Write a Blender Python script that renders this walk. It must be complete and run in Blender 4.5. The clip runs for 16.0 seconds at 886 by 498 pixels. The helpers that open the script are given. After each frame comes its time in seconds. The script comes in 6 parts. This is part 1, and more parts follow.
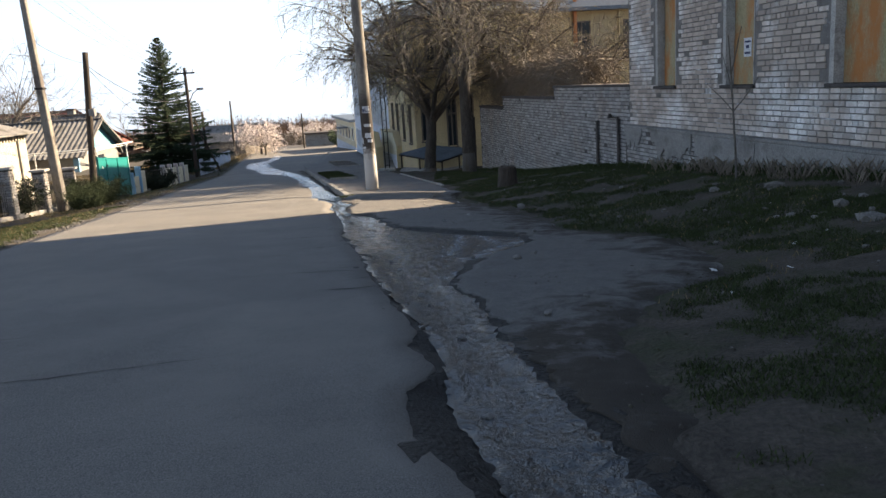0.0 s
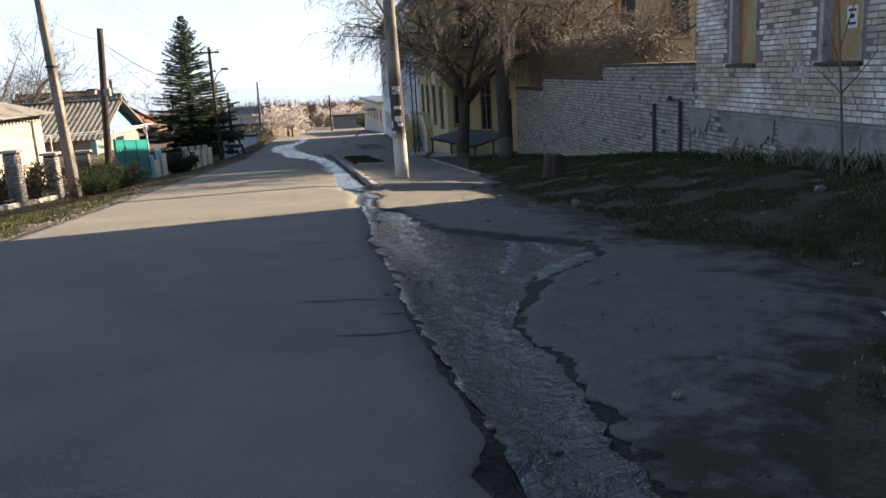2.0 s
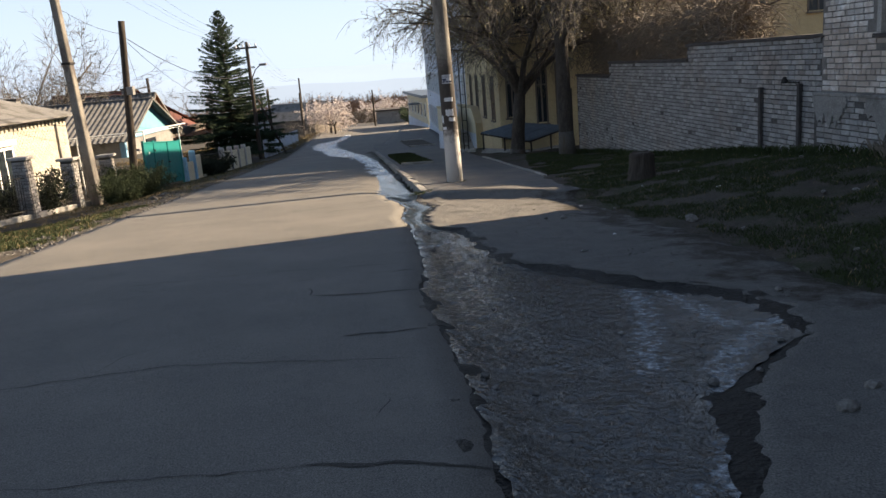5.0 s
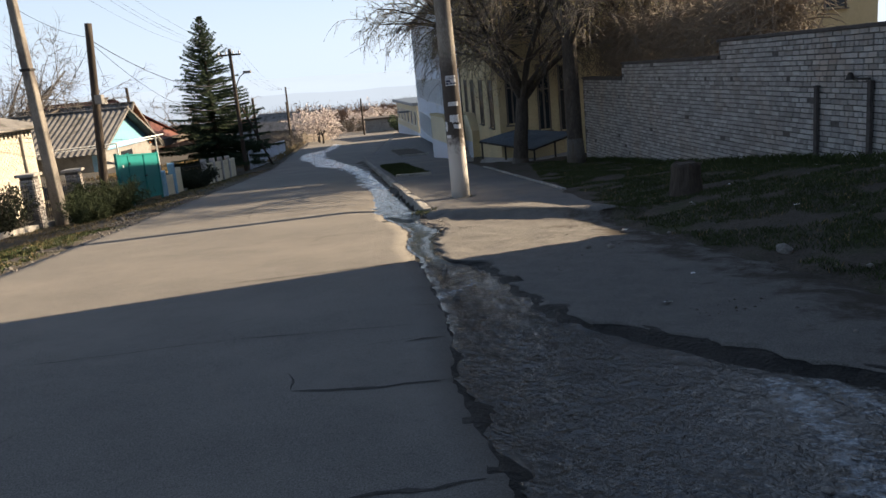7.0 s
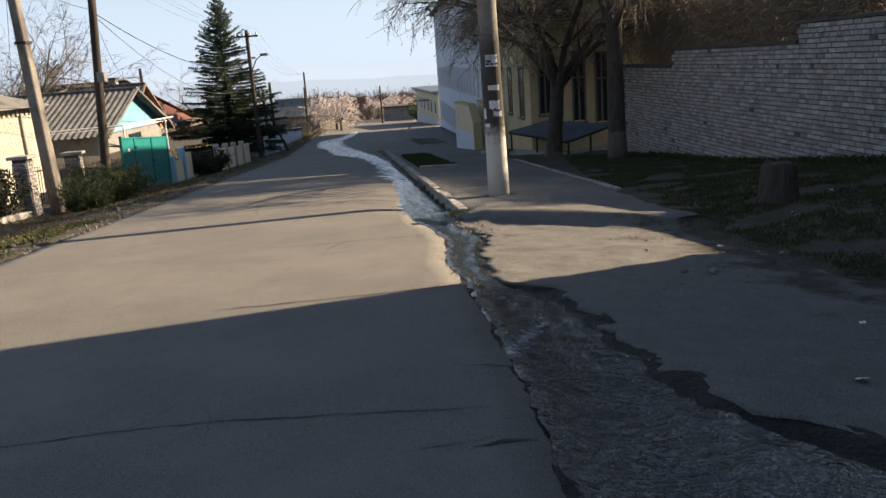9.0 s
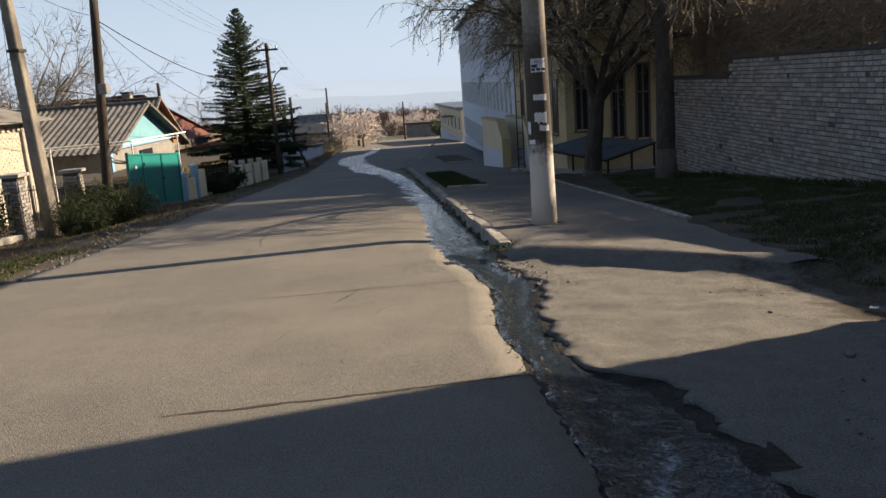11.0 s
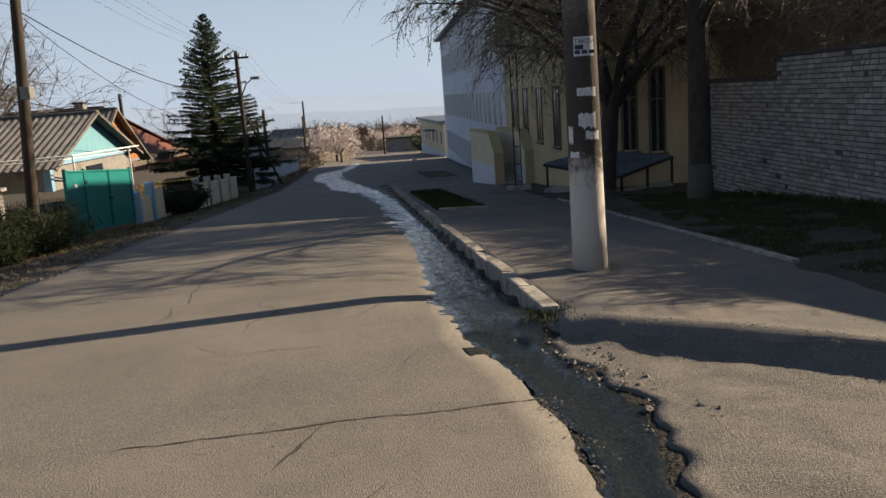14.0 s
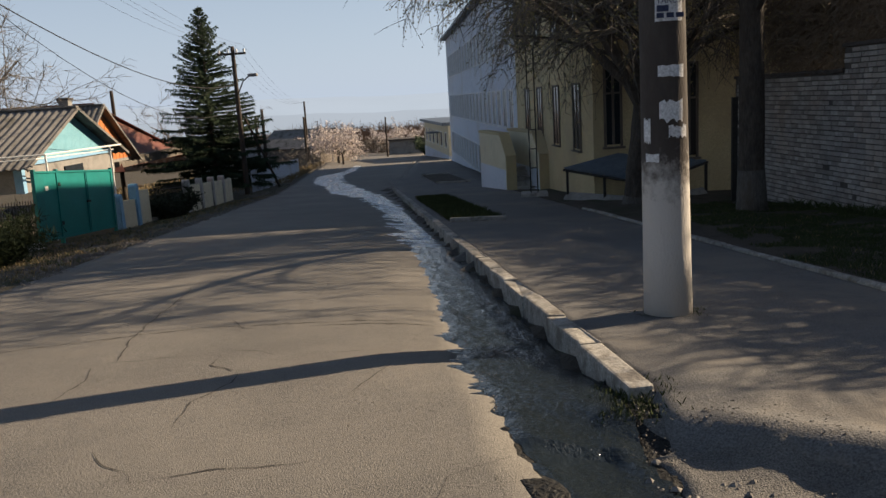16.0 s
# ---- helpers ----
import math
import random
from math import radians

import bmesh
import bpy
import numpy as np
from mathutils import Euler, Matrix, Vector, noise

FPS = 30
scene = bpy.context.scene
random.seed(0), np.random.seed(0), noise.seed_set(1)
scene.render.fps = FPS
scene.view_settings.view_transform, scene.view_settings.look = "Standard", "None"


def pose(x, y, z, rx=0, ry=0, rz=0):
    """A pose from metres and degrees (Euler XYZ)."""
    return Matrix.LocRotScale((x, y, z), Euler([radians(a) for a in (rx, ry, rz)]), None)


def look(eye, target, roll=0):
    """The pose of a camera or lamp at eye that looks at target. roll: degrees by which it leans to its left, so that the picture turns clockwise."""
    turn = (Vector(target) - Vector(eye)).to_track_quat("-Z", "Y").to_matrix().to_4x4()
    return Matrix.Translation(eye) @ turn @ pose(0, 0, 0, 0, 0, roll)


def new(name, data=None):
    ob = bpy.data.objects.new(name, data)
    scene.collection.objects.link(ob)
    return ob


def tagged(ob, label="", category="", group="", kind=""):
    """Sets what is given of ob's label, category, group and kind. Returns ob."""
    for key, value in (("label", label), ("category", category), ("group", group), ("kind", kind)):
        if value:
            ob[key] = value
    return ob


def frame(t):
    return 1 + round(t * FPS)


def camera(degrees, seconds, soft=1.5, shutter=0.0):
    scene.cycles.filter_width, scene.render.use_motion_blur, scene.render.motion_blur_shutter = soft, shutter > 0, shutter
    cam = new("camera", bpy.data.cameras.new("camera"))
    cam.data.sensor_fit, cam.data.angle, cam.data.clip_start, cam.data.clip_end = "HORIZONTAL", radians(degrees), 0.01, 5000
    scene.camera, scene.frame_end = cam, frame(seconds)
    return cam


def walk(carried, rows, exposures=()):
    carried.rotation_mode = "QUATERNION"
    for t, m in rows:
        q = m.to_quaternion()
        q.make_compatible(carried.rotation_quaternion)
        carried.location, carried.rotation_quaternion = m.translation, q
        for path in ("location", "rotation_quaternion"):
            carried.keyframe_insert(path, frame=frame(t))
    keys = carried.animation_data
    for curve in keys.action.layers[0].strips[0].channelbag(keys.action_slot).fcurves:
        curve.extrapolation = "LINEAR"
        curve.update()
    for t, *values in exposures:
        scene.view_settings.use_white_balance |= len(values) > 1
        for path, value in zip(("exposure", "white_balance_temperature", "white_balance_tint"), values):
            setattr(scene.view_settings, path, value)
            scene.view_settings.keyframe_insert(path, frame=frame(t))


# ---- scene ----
cam = camera(58.1, 16.0)
PATH = [
    (0, (1.727, -6.919, 1.797), (1.72, -4.961, 1.392), -3.5),
    (0.5, (1.638, -6.409, 1.793), (1.631, -4.452, 1.381), -3.6),
    (1, (1.585, -5.897, 1.788), (1.575, -3.941, 1.375), -3.7),
    (1.5, (1.495, -5.344, 1.763), (1.482, -3.388, 1.344), -3.8),
    (2, (1.482, -4.797, 1.707), (1.406, -2.848, 1.264), -3.3),
    (2.5, (1.387, -4.284, 1.684), (1.264, -2.333, 1.263), -2.3),
    (3, (1.31, -3.764, 1.635), (1.163, -1.814, 1.219), -2.8),
    (3.5, (1.219, -3.239, 1.619), (1.061, -1.291, 1.192), -3.4),
    (4, (1.125, -2.708, 1.617), (0.958, -0.765, 1.175), -4.1),
    (4.2, (1.122, -2.513, 1.594), (0.95, -0.572, 1.147), -4.5),
    (6.3, (0.675, -0.005, 1.426), (0.473, 1.932, 0.974), -4.6),
    (6.5, (0.622, 0.217, 1.392), (0.439, 2.159, 0.949), -4.9),
    (7, (0.5, 0.722, 1.383), (0.338, 2.668, 0.949), -5.3),
    (7.5, (0.38, 1.247, 1.368), (0.228, 3.193, 0.931), -5.3),
    (8, (0.267, 1.837, 1.314), (0.093, 3.776, 0.858), -4.3),
    (8.5, (0.121, 2.283, 1.287), (-0.075, 4.219, 0.825), -3.8),
    (9, (-0.015, 2.801, 1.213), (-0.214, 4.738, 0.758), -4.1),
    (9.2, (-0.043, 2.997, 1.202), (-0.25, 4.936, 0.756), -4.6),
    (11.3, (-0.52, 5.38, 1.042), (-0.772, 7.321, 0.633), -4.0),
    (11.5, (-0.574, 5.627, 1.039), (-0.818, 7.57, 0.632), -4.1),
    (12, (-0.699, 6.234, 0.998), (-0.903, 8.182, 0.594), -4.1),
    (12.5, (-0.809, 6.827, 0.934), (-1.003, 8.777, 0.535), -4.0),
    (13, (-0.97, 7.411, 0.891), (-1.163, 9.365, 0.508), -3.9),
    (13.5, (-1.056, 8.002, 0.821), (-1.251, 9.955, 0.437), -3.9),
    (14, (-1.156, 8.56, 0.783), (-1.353, 10.514, 0.404), -4.0),
    (14.5, (-1.239, 9.153, 0.732), (-1.436, 11.107, 0.356), -3.8),
    (15, (-1.332, 9.713, 0.709), (-1.533, 11.668, 0.334), -3.8),
    (15.5, (-1.465, 10.295, 0.677), (-1.668, 12.249, 0.303), -3.7),
    (16, (-1.572, 10.886, 0.613), (-1.773, 12.841, 0.241), -3.5),
]
walk(cam, [(t, look(e, g, r)) for t, e, g, r in PATH], [(0.0, 2.08), (3.5, 1.76), (9.0, 1.48), (12.0, 1.14), (16.0, 0.96)])

# ---------------------------------------------------------------- world, sun
SUN = Vector((0.887, 0.461, 0.0)).normalized()
ELEV = radians(25.5)
world = bpy.data.worlds.new("world")
scene.world = world
world.use_nodes = True
wn = world.node_tree.nodes
sky = wn.new("ShaderNodeTexSky")
sky.sky_type = "NISHITA"
sky.sun_disc = False
sky.sun_elevation = ELEV
sky.sun_rotation = math.atan2(SUN.x, SUN.y)
sky.air_density = 1.0
sky.dust_density = 1.4
sky.ozone_density = 2.5
sky.altitude = 150
haze = wn.new("ShaderNodeMix")
haze.data_type = "RGBA"
haze.inputs[7].default_value = (7.2, 8.4, 10.2, 1)
# ground haze: thick towards the horizon, thin overhead
coord = wn.new("ShaderNodeTexCoord")
split = wn.new("ShaderNodeSeparateXYZ")
thin = wn.new("ShaderNodeMapRange")
thin.inputs[1].default_value, thin.inputs[2].default_value = 0.0, 0.42
thin.inputs[3].default_value, thin.inputs[4].default_value = 0.84, 0.08
world.node_tree.links.new(coord.outputs["Generated"], split.inputs[0])
world.node_tree.links.new(split.outputs[2], thin.inputs[0])
world.node_tree.links.new(thin.outputs[0], haze.inputs[0])
world.node_tree.links.new(sky.outputs[0], haze.inputs[6])
world.node_tree.links.new(haze.outputs[2], wn["Background"].inputs[0])
wn["Background"].inputs[1].default_value = 0.042
sun = new("sun", bpy.data.lights.new("sun", "SUN"))
sun.data.energy = 5.0
sun.data.angle = radians(0.55)
sun.data.color = (1.0, 0.79, 0.55)
sun.matrix_world = look((0, 0, 30), Vector((0, 0, 30)) - Vector((SUN.x * math.cos(ELEV), SUN.y * math.cos(ELEV), math.sin(ELEV))))

# ---------------------------------------------------------------- materials
def material(name, c1, c2, scale=3.0, rough=0.85, bump=0.3, fine=60.0, metal=0.0, c3=None, c3_scale=0.6, c3_edge=(0.5, 0.62),
             island=0.0, objrand=0.0, bump_dist=0.01, spec=0.3, stretch=(1, 1, 1), rough2=None, grain=0.28):
    """Two-scale mottled surface: c1/c2 by mid-size noise, optional patches c3, fine grain and relief."""
    m = bpy.data.materials.new(name)
    m.use_nodes = True
    nt = m.node_tree
    N, L = nt.nodes, nt.links
    bs = N["Principled BSDF"]
    geo = N.new("ShaderNodeNewGeometry")
    mp = N.new("ShaderNodeMapping")
    mp.inputs["Scale"].default_value = stretch
    L.new(geo.outputs["Position"], mp.inputs["Vector"])
    n1 = N.new("ShaderNodeTexNoise")
    n1.inputs["Scale"].default_value, n1.inputs["Detail"].default_value = scale, 6
    n1.inputs["Roughness"].default_value = 0.65
    n2 = N.new("ShaderNodeTexNoise")
    n2.inputs["Scale"].default_value, n2.inputs["Detail"].default_value = fine, 3
    L.new(mp.outputs[0], n1.inputs["Vector"])
    L.new(mp.outputs[0], n2.inputs["Vector"])
    r1 = N.new("ShaderNodeMapRange")
    r1.inputs[1].default_value, r1.inputs[2].default_value = 0.3, 0.7
    L.new(n1.outputs["Fac"], r1.inputs[0])
    mix = N.new("ShaderNodeMix")
    mix.data_type = "RGBA"
    mix.inputs[6].default_value, mix.inputs[7].default_value = (*c1, 1), (*c2, 1)
    L.new(r1.outputs[0], mix.inputs[0])
    col = mix.outputs[2]
    # fine speckle
    r2 = N.new("ShaderNodeMapRange")
    r2.inputs[1].default_value, r2.inputs[2].default_value = 0.3, 0.7
    r2.inputs[3].default_value, r2.inputs[4].default_value = 1 - grain, 1 + grain
    L.new(n2.outputs["Fac"], r2.inputs[0])
    mul = N.new("ShaderNodeVectorMath")
    mul.operation = "SCALE"
    L.new(col, mul.inputs[0])
    L.new(r2.outputs[0], mul.inputs["Scale"])
    col = mul.outputs[0]
    if c3 is not None:
        n3 = N.new("ShaderNodeTexNoise")
        n3.inputs["Scale"].default_value, n3.inputs["Detail"].default_value = c3_scale, 7
        n3.inputs["Roughness"].default_value = 0.7
        L.new(mp.outputs[0], n3.inputs["Vector"])
        r3 = N.new("ShaderNodeMapRange")
        r3.inputs[1].default_value, r3.inputs[2].default_value = c3_edge
        L.new(n3.outputs["Fac"], r3.inputs[0])
        m3 = N.new("ShaderNodeMix")
        m3.data_type = "RGBA"
        m3.inputs[7].default_value = (*c3, 1)
        L.new(r3.outputs[0], m3.inputs[0])
        L.new(col, m3.inputs[6])
        col = m3.outputs[2]
        if rough2 is not None:
            rr = N.new("ShaderNodeMapRange")
            rr.inputs[3].default_value, rr.inputs[4].default_value = rough, rough2
            L.new(r3.outputs[0], rr.inputs[0])
            L.new(rr.outputs[0], bs.inputs["Roughness"])
    if island or objrand:
        src = geo.outputs["Random Per Island"] if island else N.new("ShaderNodeObjectInfo").outputs["Random"]
        k = island or objrand
        r4 = N.new("ShaderNodeMapRange")
        r4.inputs[3].default_value, r4.inputs[4].default_value = 1 - k, 1 + k
        L.new(src, r4.inputs[0])
        m4 = N.new("ShaderNodeVectorMath")
        m4.operation = "SCALE"
        L.new(col, m4.inputs[0])
        L.new(r4.outputs[0], m4.inputs["Scale"])
        col = m4.outputs[0]
    L.new(col, bs.inputs["Base Color"])
    if rough2 is None or c3 is None:
        bs.inputs["Roughness"].default_value = rough
    bs.inputs["Metallic"].default_value = metal
    bs.inputs["Specular IOR Level"].default_value = spec
    if bump:
        add = N.new("ShaderNodeMath")
        add.operation = "MULTIPLY_ADD"
        add.inputs[1].default_value = 1.5
        L.new(n1.outputs["Fac"], add.inputs[0])
        L.new(n2.outputs["Fac"], add.inputs[2])
        bp = N.new("ShaderNodeBump")
        bp.inputs["Strength"].default_value = bump
        bp.inputs["Distance"].default_value = bump_dist
        L.new(add.outputs[0], bp.inputs["Height"])
        L.new(bp.outputs[0], bs.inputs["Normal"])
    return m


ASPHALT = material("road_asphalt", (0.124, 0.117, 0.107), (0.16, 0.15, 0.135), 1.1, 0.82, 0.8, 130, c3=(0.19, 0.176, 0.155), c3_scale=0.35, c3_edge=(0.48, 0.7), bump_dist=0.009, grain=0.5)
OLD_ASPHALT = material("old_asphalt", (0.118, 0.112, 0.104), (0.152, 0.144, 0.132), 5.0, 0.88, 0.9, 110, c3=(0.085, 0.077, 0.068), c3_scale=1.6, c3_edge=(0.6, 0.76), bump_dist=0.012, grain=0.5)
WALK_ASPHALT = material("pavement_asphalt", (0.105, 0.103, 0.10), (0.14, 0.135, 0.13), 1.4, 0.85, 0.7, 90, c3=(0.17, 0.155, 0.135), c3_scale=0.5, bump_dist=0.009, grain=0.45)
BED = material("wet_broken_asphalt", (0.009, 0.009, 0.009), (0.028, 0.027, 0.025), 9.0, 0.55, 1.0, 34, c3=(0.034, 0.031, 0.027), c3_scale=2.2, c3_edge=(0.58, 0.72), bump_dist=0.03, spec=0.14, rough2=0.8)
CRACK = material("crack_fill", (0.035, 0.032, 0.029), (0.065, 0.06, 0.054), 8, 0.9, 0.5, 60)
SOIL = material("soil_and_grass", (0.044, 0.037, 0.029), (0.084, 0.07, 0.054), 2.5, 0.95, 0.9, 30, c3=(0.032, 0.038, 0.014), c3_scale=0.9, c3_edge=(0.5, 0.66), bump_dist=0.03)
FIELD = material("dry_field", (0.16, 0.13, 0.07), (0.22, 0.17, 0.10), 0.15, 0.95, 0.4, 3, c3=(0.10, 0.11, 0.035), c3_scale=0.06)
CONCRETE = material("concrete", (0.30, 0.285, 0.26), (0.42, 0.40, 0.37), 4, 0.85, 0.6, 50, c3=(0.14, 0.13, 0.12), c3_scale=2.4, c3_edge=(0.55, 0.7), objrand=0.12)
WHITEWASH = material("whitewashed_kerb", (0.22, 0.21, 0.19), (0.36, 0.345, 0.315), 6, 0.9, 0.7, 40, c3=(0.16, 0.145, 0.125), c3_scale=4.0, c3_edge=(0.48, 0.6), objrand=0.15)
BRICK = material("white_silicate_brick", (0.235, 0.227, 0.219), (0.345, 0.333, 0.32), 7, 0.9, 0.5, 70, c3=(0.30, 0.255, 0.22), c3_scale=0.7, c3_edge=(0.5, 0.68), objrand=0.28)
BRICK_J = material("white_silicate_brick_joined", (0.235, 0.227, 0.219), (0.345, 0.333, 0.32), 7, 0.9, 0.5, 70, c3=(0.30, 0.255, 0.22), c3_scale=0.7, c3_edge=(0.5, 0.68), island=0.28)
BRICK_H = material("limewashed_brick", (0.64, 0.61, 0.57), (0.80, 0.78, 0.76), 6, 0.9, 0.5, 70, c3=(0.43, 0.36, 0.305), c3_scale=0.6, c3_edge=(0.38, 0.52), objrand=0.24)
BRICK_HJ = material("limewashed_brick_joined", (0.64, 0.61, 0.57), (0.80, 0.78, 0.76), 6, 0.9, 0.5, 70, c3=(0.43, 0.36, 0.305), c3_scale=0.6, c3_edge=(0.38, 0.52), island=0.24)
MORTAR = material("mortar", (0.06, 0.056, 0.053), (0.11, 0.104, 0.098), 5, 0.95, 0.6, 60)
MORTAR_H = material("limewashed_mortar", (0.13, 0.118, 0.108), (0.21, 0.195, 0.18), 4, 0.95, 0.6, 60, c3=(0.58, 0.58, 0.58), c3_scale=0.8, c3_edge=(0.58, 0.68))
RENDER = material("grey_cement_render", (0.20, 0.195, 0.185), (0.27, 0.26, 0.245), 2.2, 0.92, 0.6, 40, c3=(0.13, 0.12, 0.11), c3_scale=1.4, c3_edge=(0.52, 0.68))
RUST = material("rusty_sheet", (0.30, 0.26, 0.15), (0.38, 0.33, 0.20), 3, 0.75, 0.3, 60, c3=(0.42, 0.18, 0.06), c3_scale=1.8, c3_edge=(0.42, 0.58), metal=0.2, stretch=(1, 1, 0.45))
TAR = material("tarred_coping", (0.045, 0.04, 0.038), (0.09, 0.08, 0.075), 6, 0.9, 0.5, 50)
IRON = material("dark_iron", (0.03, 0.028, 0.027), (0.055, 0.05, 0.045), 12, 0.65, 0.3, 80, metal=0.5)
YELLOW = material("yellow_stucco", (0.42, 0.345, 0.20), (0.50, 0.415, 0.25), 0.8, 0.9, 0.4, 45, c3=(0.40, 0.33, 0.21), c3_scale=0.5)
PALEBLUE = material("pale_blue_stucco", (0.52, 0.57, 0.65), (0.60, 0.64, 0.70), 0.8, 0.9, 0.4, 45, c3=(0.50, 0.52, 0.54), c3_scale=0.4)
PALEYELLOW = material("cream_stucco", (0.58, 0.52, 0.36), (0.66, 0.60, 0.44), 1.2, 0.9, 0.4, 45, c3=(0.42, 0.38, 0.30), c3_scale=1.1, c3_edge=(0.55, 0.72))
METALROOF = material("blue_grey_sheet_roof", (0.10, 0.125, 0.155), (0.145, 0.17, 0.20), 1.2, 0.5, 0.2, 20, metal=0.4)
SLATE = material("asbestos_slate", (0.14, 0.135, 0.13), (0.22, 0.21, 0.195), 2.2, 0.92, 0.5, 40, c3=(0.09, 0.085, 0.075), c3_scale=1.1)
CANOPY = material("dull_blue_sheet", (0.085, 0.11, 0.135), (0.125, 0.15, 0.175), 2, 0.8, 0.2, 30, spec=0.1)
REDROOF = material("red_painted_roof", (0.11, 0.042, 0.032), (0.16, 0.062, 0.048), 1.5, 0.7, 0.3, 25, c3=(0.085, 0.045, 0.035), c3_scale=0.9)
TEAL = material("teal_gate_paint", (0.01, 0.155, 0.145), (0.016, 0.20, 0.185), 1.5, 0.45, 0.12, 60, c3=(0.015, 0.16, 0.15), c3_scale=1.1)
SKYBLUE = material("light_blue_boards", (0.13, 0.31, 0.39), (0.18, 0.37, 0.45), 3, 0.7, 0.3, 40)
BLUEPAINT = material("blue_trim_paint", (0.17, 0.34, 0.52), (0.24, 0.42, 0.58), 4, 0.7, 0.3, 50)
ORANGE = material("orange_varnished_boards", (0.40, 0.14, 0.045), (0.50, 0.19, 0.065), 3, 0.55, 0.3, 40)
WOOD = material("weathered_pole_wood", (0.035, 0.028, 0.022), (0.065, 0.052, 0.042), 5, 0.9, 0.6, 50, stretch=(1, 1, 0.08))
GREYWOOD = material("grey_weathered_boards", (0.10, 0.085, 0.07), (0.16, 0.14, 0.12), 5, 0.9, 0.5, 50, stretch=(1, 1, 0.1))
CREAMWALL = material("cream_house_brick", (0.36, 0.33, 0.27), (0.44, 0.41, 0.345), 5, 0.9, 0.5, 60, island=0.1)
WHITE = material("white_paint", (0.68, 0.68, 0.66), (0.76, 0.76, 0.74), 3, 0.7, 0.2, 50)
BARK = material("tree_bark", (0.04, 0.034, 0.029), (0.085, 0.073, 0.062), 9, 0.95, 1.0, 40, bump_dist=0.03, stretch=(1, 1, 0.25))
LIMEBARK = material("limewashed_bark", (0.075, 0.068, 0.06), (0.135, 0.125, 0.11), 6, 0.95, 1.0, 40, c3=(0.09, 0.075, 0.06), c3_scale=3, bump_dist=0.03, stretch=(1, 1, 0.3))
TWIG = material("twigs", (0.10, 0.088, 0.076), (0.165, 0.146, 0.125), 3, 0.9, 0, 40)
DRYTWIG = material("dry_vine_twigs", (0.13, 0.108, 0.085), (0.20, 0.168, 0.132), 3, 0.9, 0, 40)
BUD = material("opening_buds", (0.14, 0.13, 0.045), (0.20, 0.17, 0.07), 3, 0.8, 0, 40)
NEEDLE = material("spruce_needles", (0.014, 0.028, 0.014), (0.028, 0.048, 0.02), 2, 0.85, 0, 30)
PINE = material("young_pine_needles", (0.02, 0.033, 0.012), (0.042, 0.055, 0.02), 2, 0.8, 0, 30)
BLOSSOM = material("apricot_blossom", (0.55, 0.46, 0.42), (0.70, 0.62, 0.57), 1.5, 0.9, 0, 30)
HEDGE = material("dark_evergreen", (0.012, 0.018, 0.01), (0.03, 0.035, 0.018), 3, 0.85, 0, 30)
SCRUB = material("distant_scrub", (0.13, 0.085, 0.06), (0.20, 0.135, 0.095), 0.3, 0.95, 0, 5)
GRASS = material("spring_grass", (0.028, 0.04, 0.011), (0.05, 0.064, 0.02), 1.5, 0.8, 0, 30, island=0.35)
DRYGRASS = material("dry_grass", (0.17, 0.13, 0.065), (0.25, 0.19, 0.10), 1.5, 0.9, 0, 30, island=0.3)
PAPER = material("paper_notice", (0.55, 0.56, 0.58), (0.66, 0.67, 0.68), 9, 0.9, 0.2, 60)
INK = material("printed_ink", (0.03, 0.04, 0.08), (0.05, 0.06, 0.12), 20, 0.9, 0, 60)
LITTER = material("litter_white", (0.55, 0.55, 0.53), (0.66, 0.66, 0.64), 9, 0.8, 0, 60, objrand=0.3)
STONE = material("rubble_stone", (0.11, 0.10, 0.092), (0.2, 0.188, 0.17), 8, 0.9, 0.7, 50, objrand=0.25)


def overlay(m, attr, colour, lo, hi, scale, gain, rough=None):
    """Dirt, or white water with painted glints, lying on a surface where its mesh says so, broken up by noise."""
    N, L = m.node_tree.nodes, m.node_tree.links
    bs = N["Principled BSDF"]
    at = N.new("ShaderNodeAttribute")
    at.attribute_name = attr
    geo = N.new("ShaderNodeNewGeometry")
    nz = N.new("ShaderNodeTexNoise")
    nz.inputs["Scale"].default_value, nz.inputs["Detail"].default_value = scale, 8
    nz.inputs["Roughness"].default_value = 0.68
    L.new(geo.outputs["Position"], nz.inputs["Vector"])
    ad = N.new("ShaderNodeMath")
    ad.operation = "MULTIPLY_ADD"
    ad.inputs[1].default_value = gain
    L.new(at.outputs["Fac"], ad.inputs[0])
    L.new(nz.outputs["Fac"], ad.inputs[2])
    rr = N.new("ShaderNodeMapRange")
    rr.inputs[1].default_value, rr.inputs[2].default_value = lo, hi
    L.new(ad.outputs[0], rr.inputs[0])
    mx = N.new("ShaderNodeMix")
    mx.data_type = "RGBA"
    mx.inputs[7].default_value = (*colour, 1)
    L.new(rr.outputs[0], mx.inputs[0])
    if bs.inputs["Base Color"].links:
        L.new(bs.inputs["Base Color"].links[0].from_socket, mx.inputs[6])
    else:
        mx.inputs[6].default_value = bs.inputs["Base Color"].default_value
    L.new(mx.outputs[2], bs.inputs["Base Color"])
    if rough is not None:
        r2 = N.new("ShaderNodeMapRange")
        r2.inputs[3].default_value, r2.inputs[4].default_value = bs.inputs["Roughness"].default_value, rough
        L.new(rr.outputs[0], r2.inputs[0])
        L.new(r2.outputs[0], bs.inputs["Roughness"])


overlay(OLD_ASPHALT, "dirt", (0.045, 0.037, 0.028), 0.72, 0.88, 2.4, 0.36)


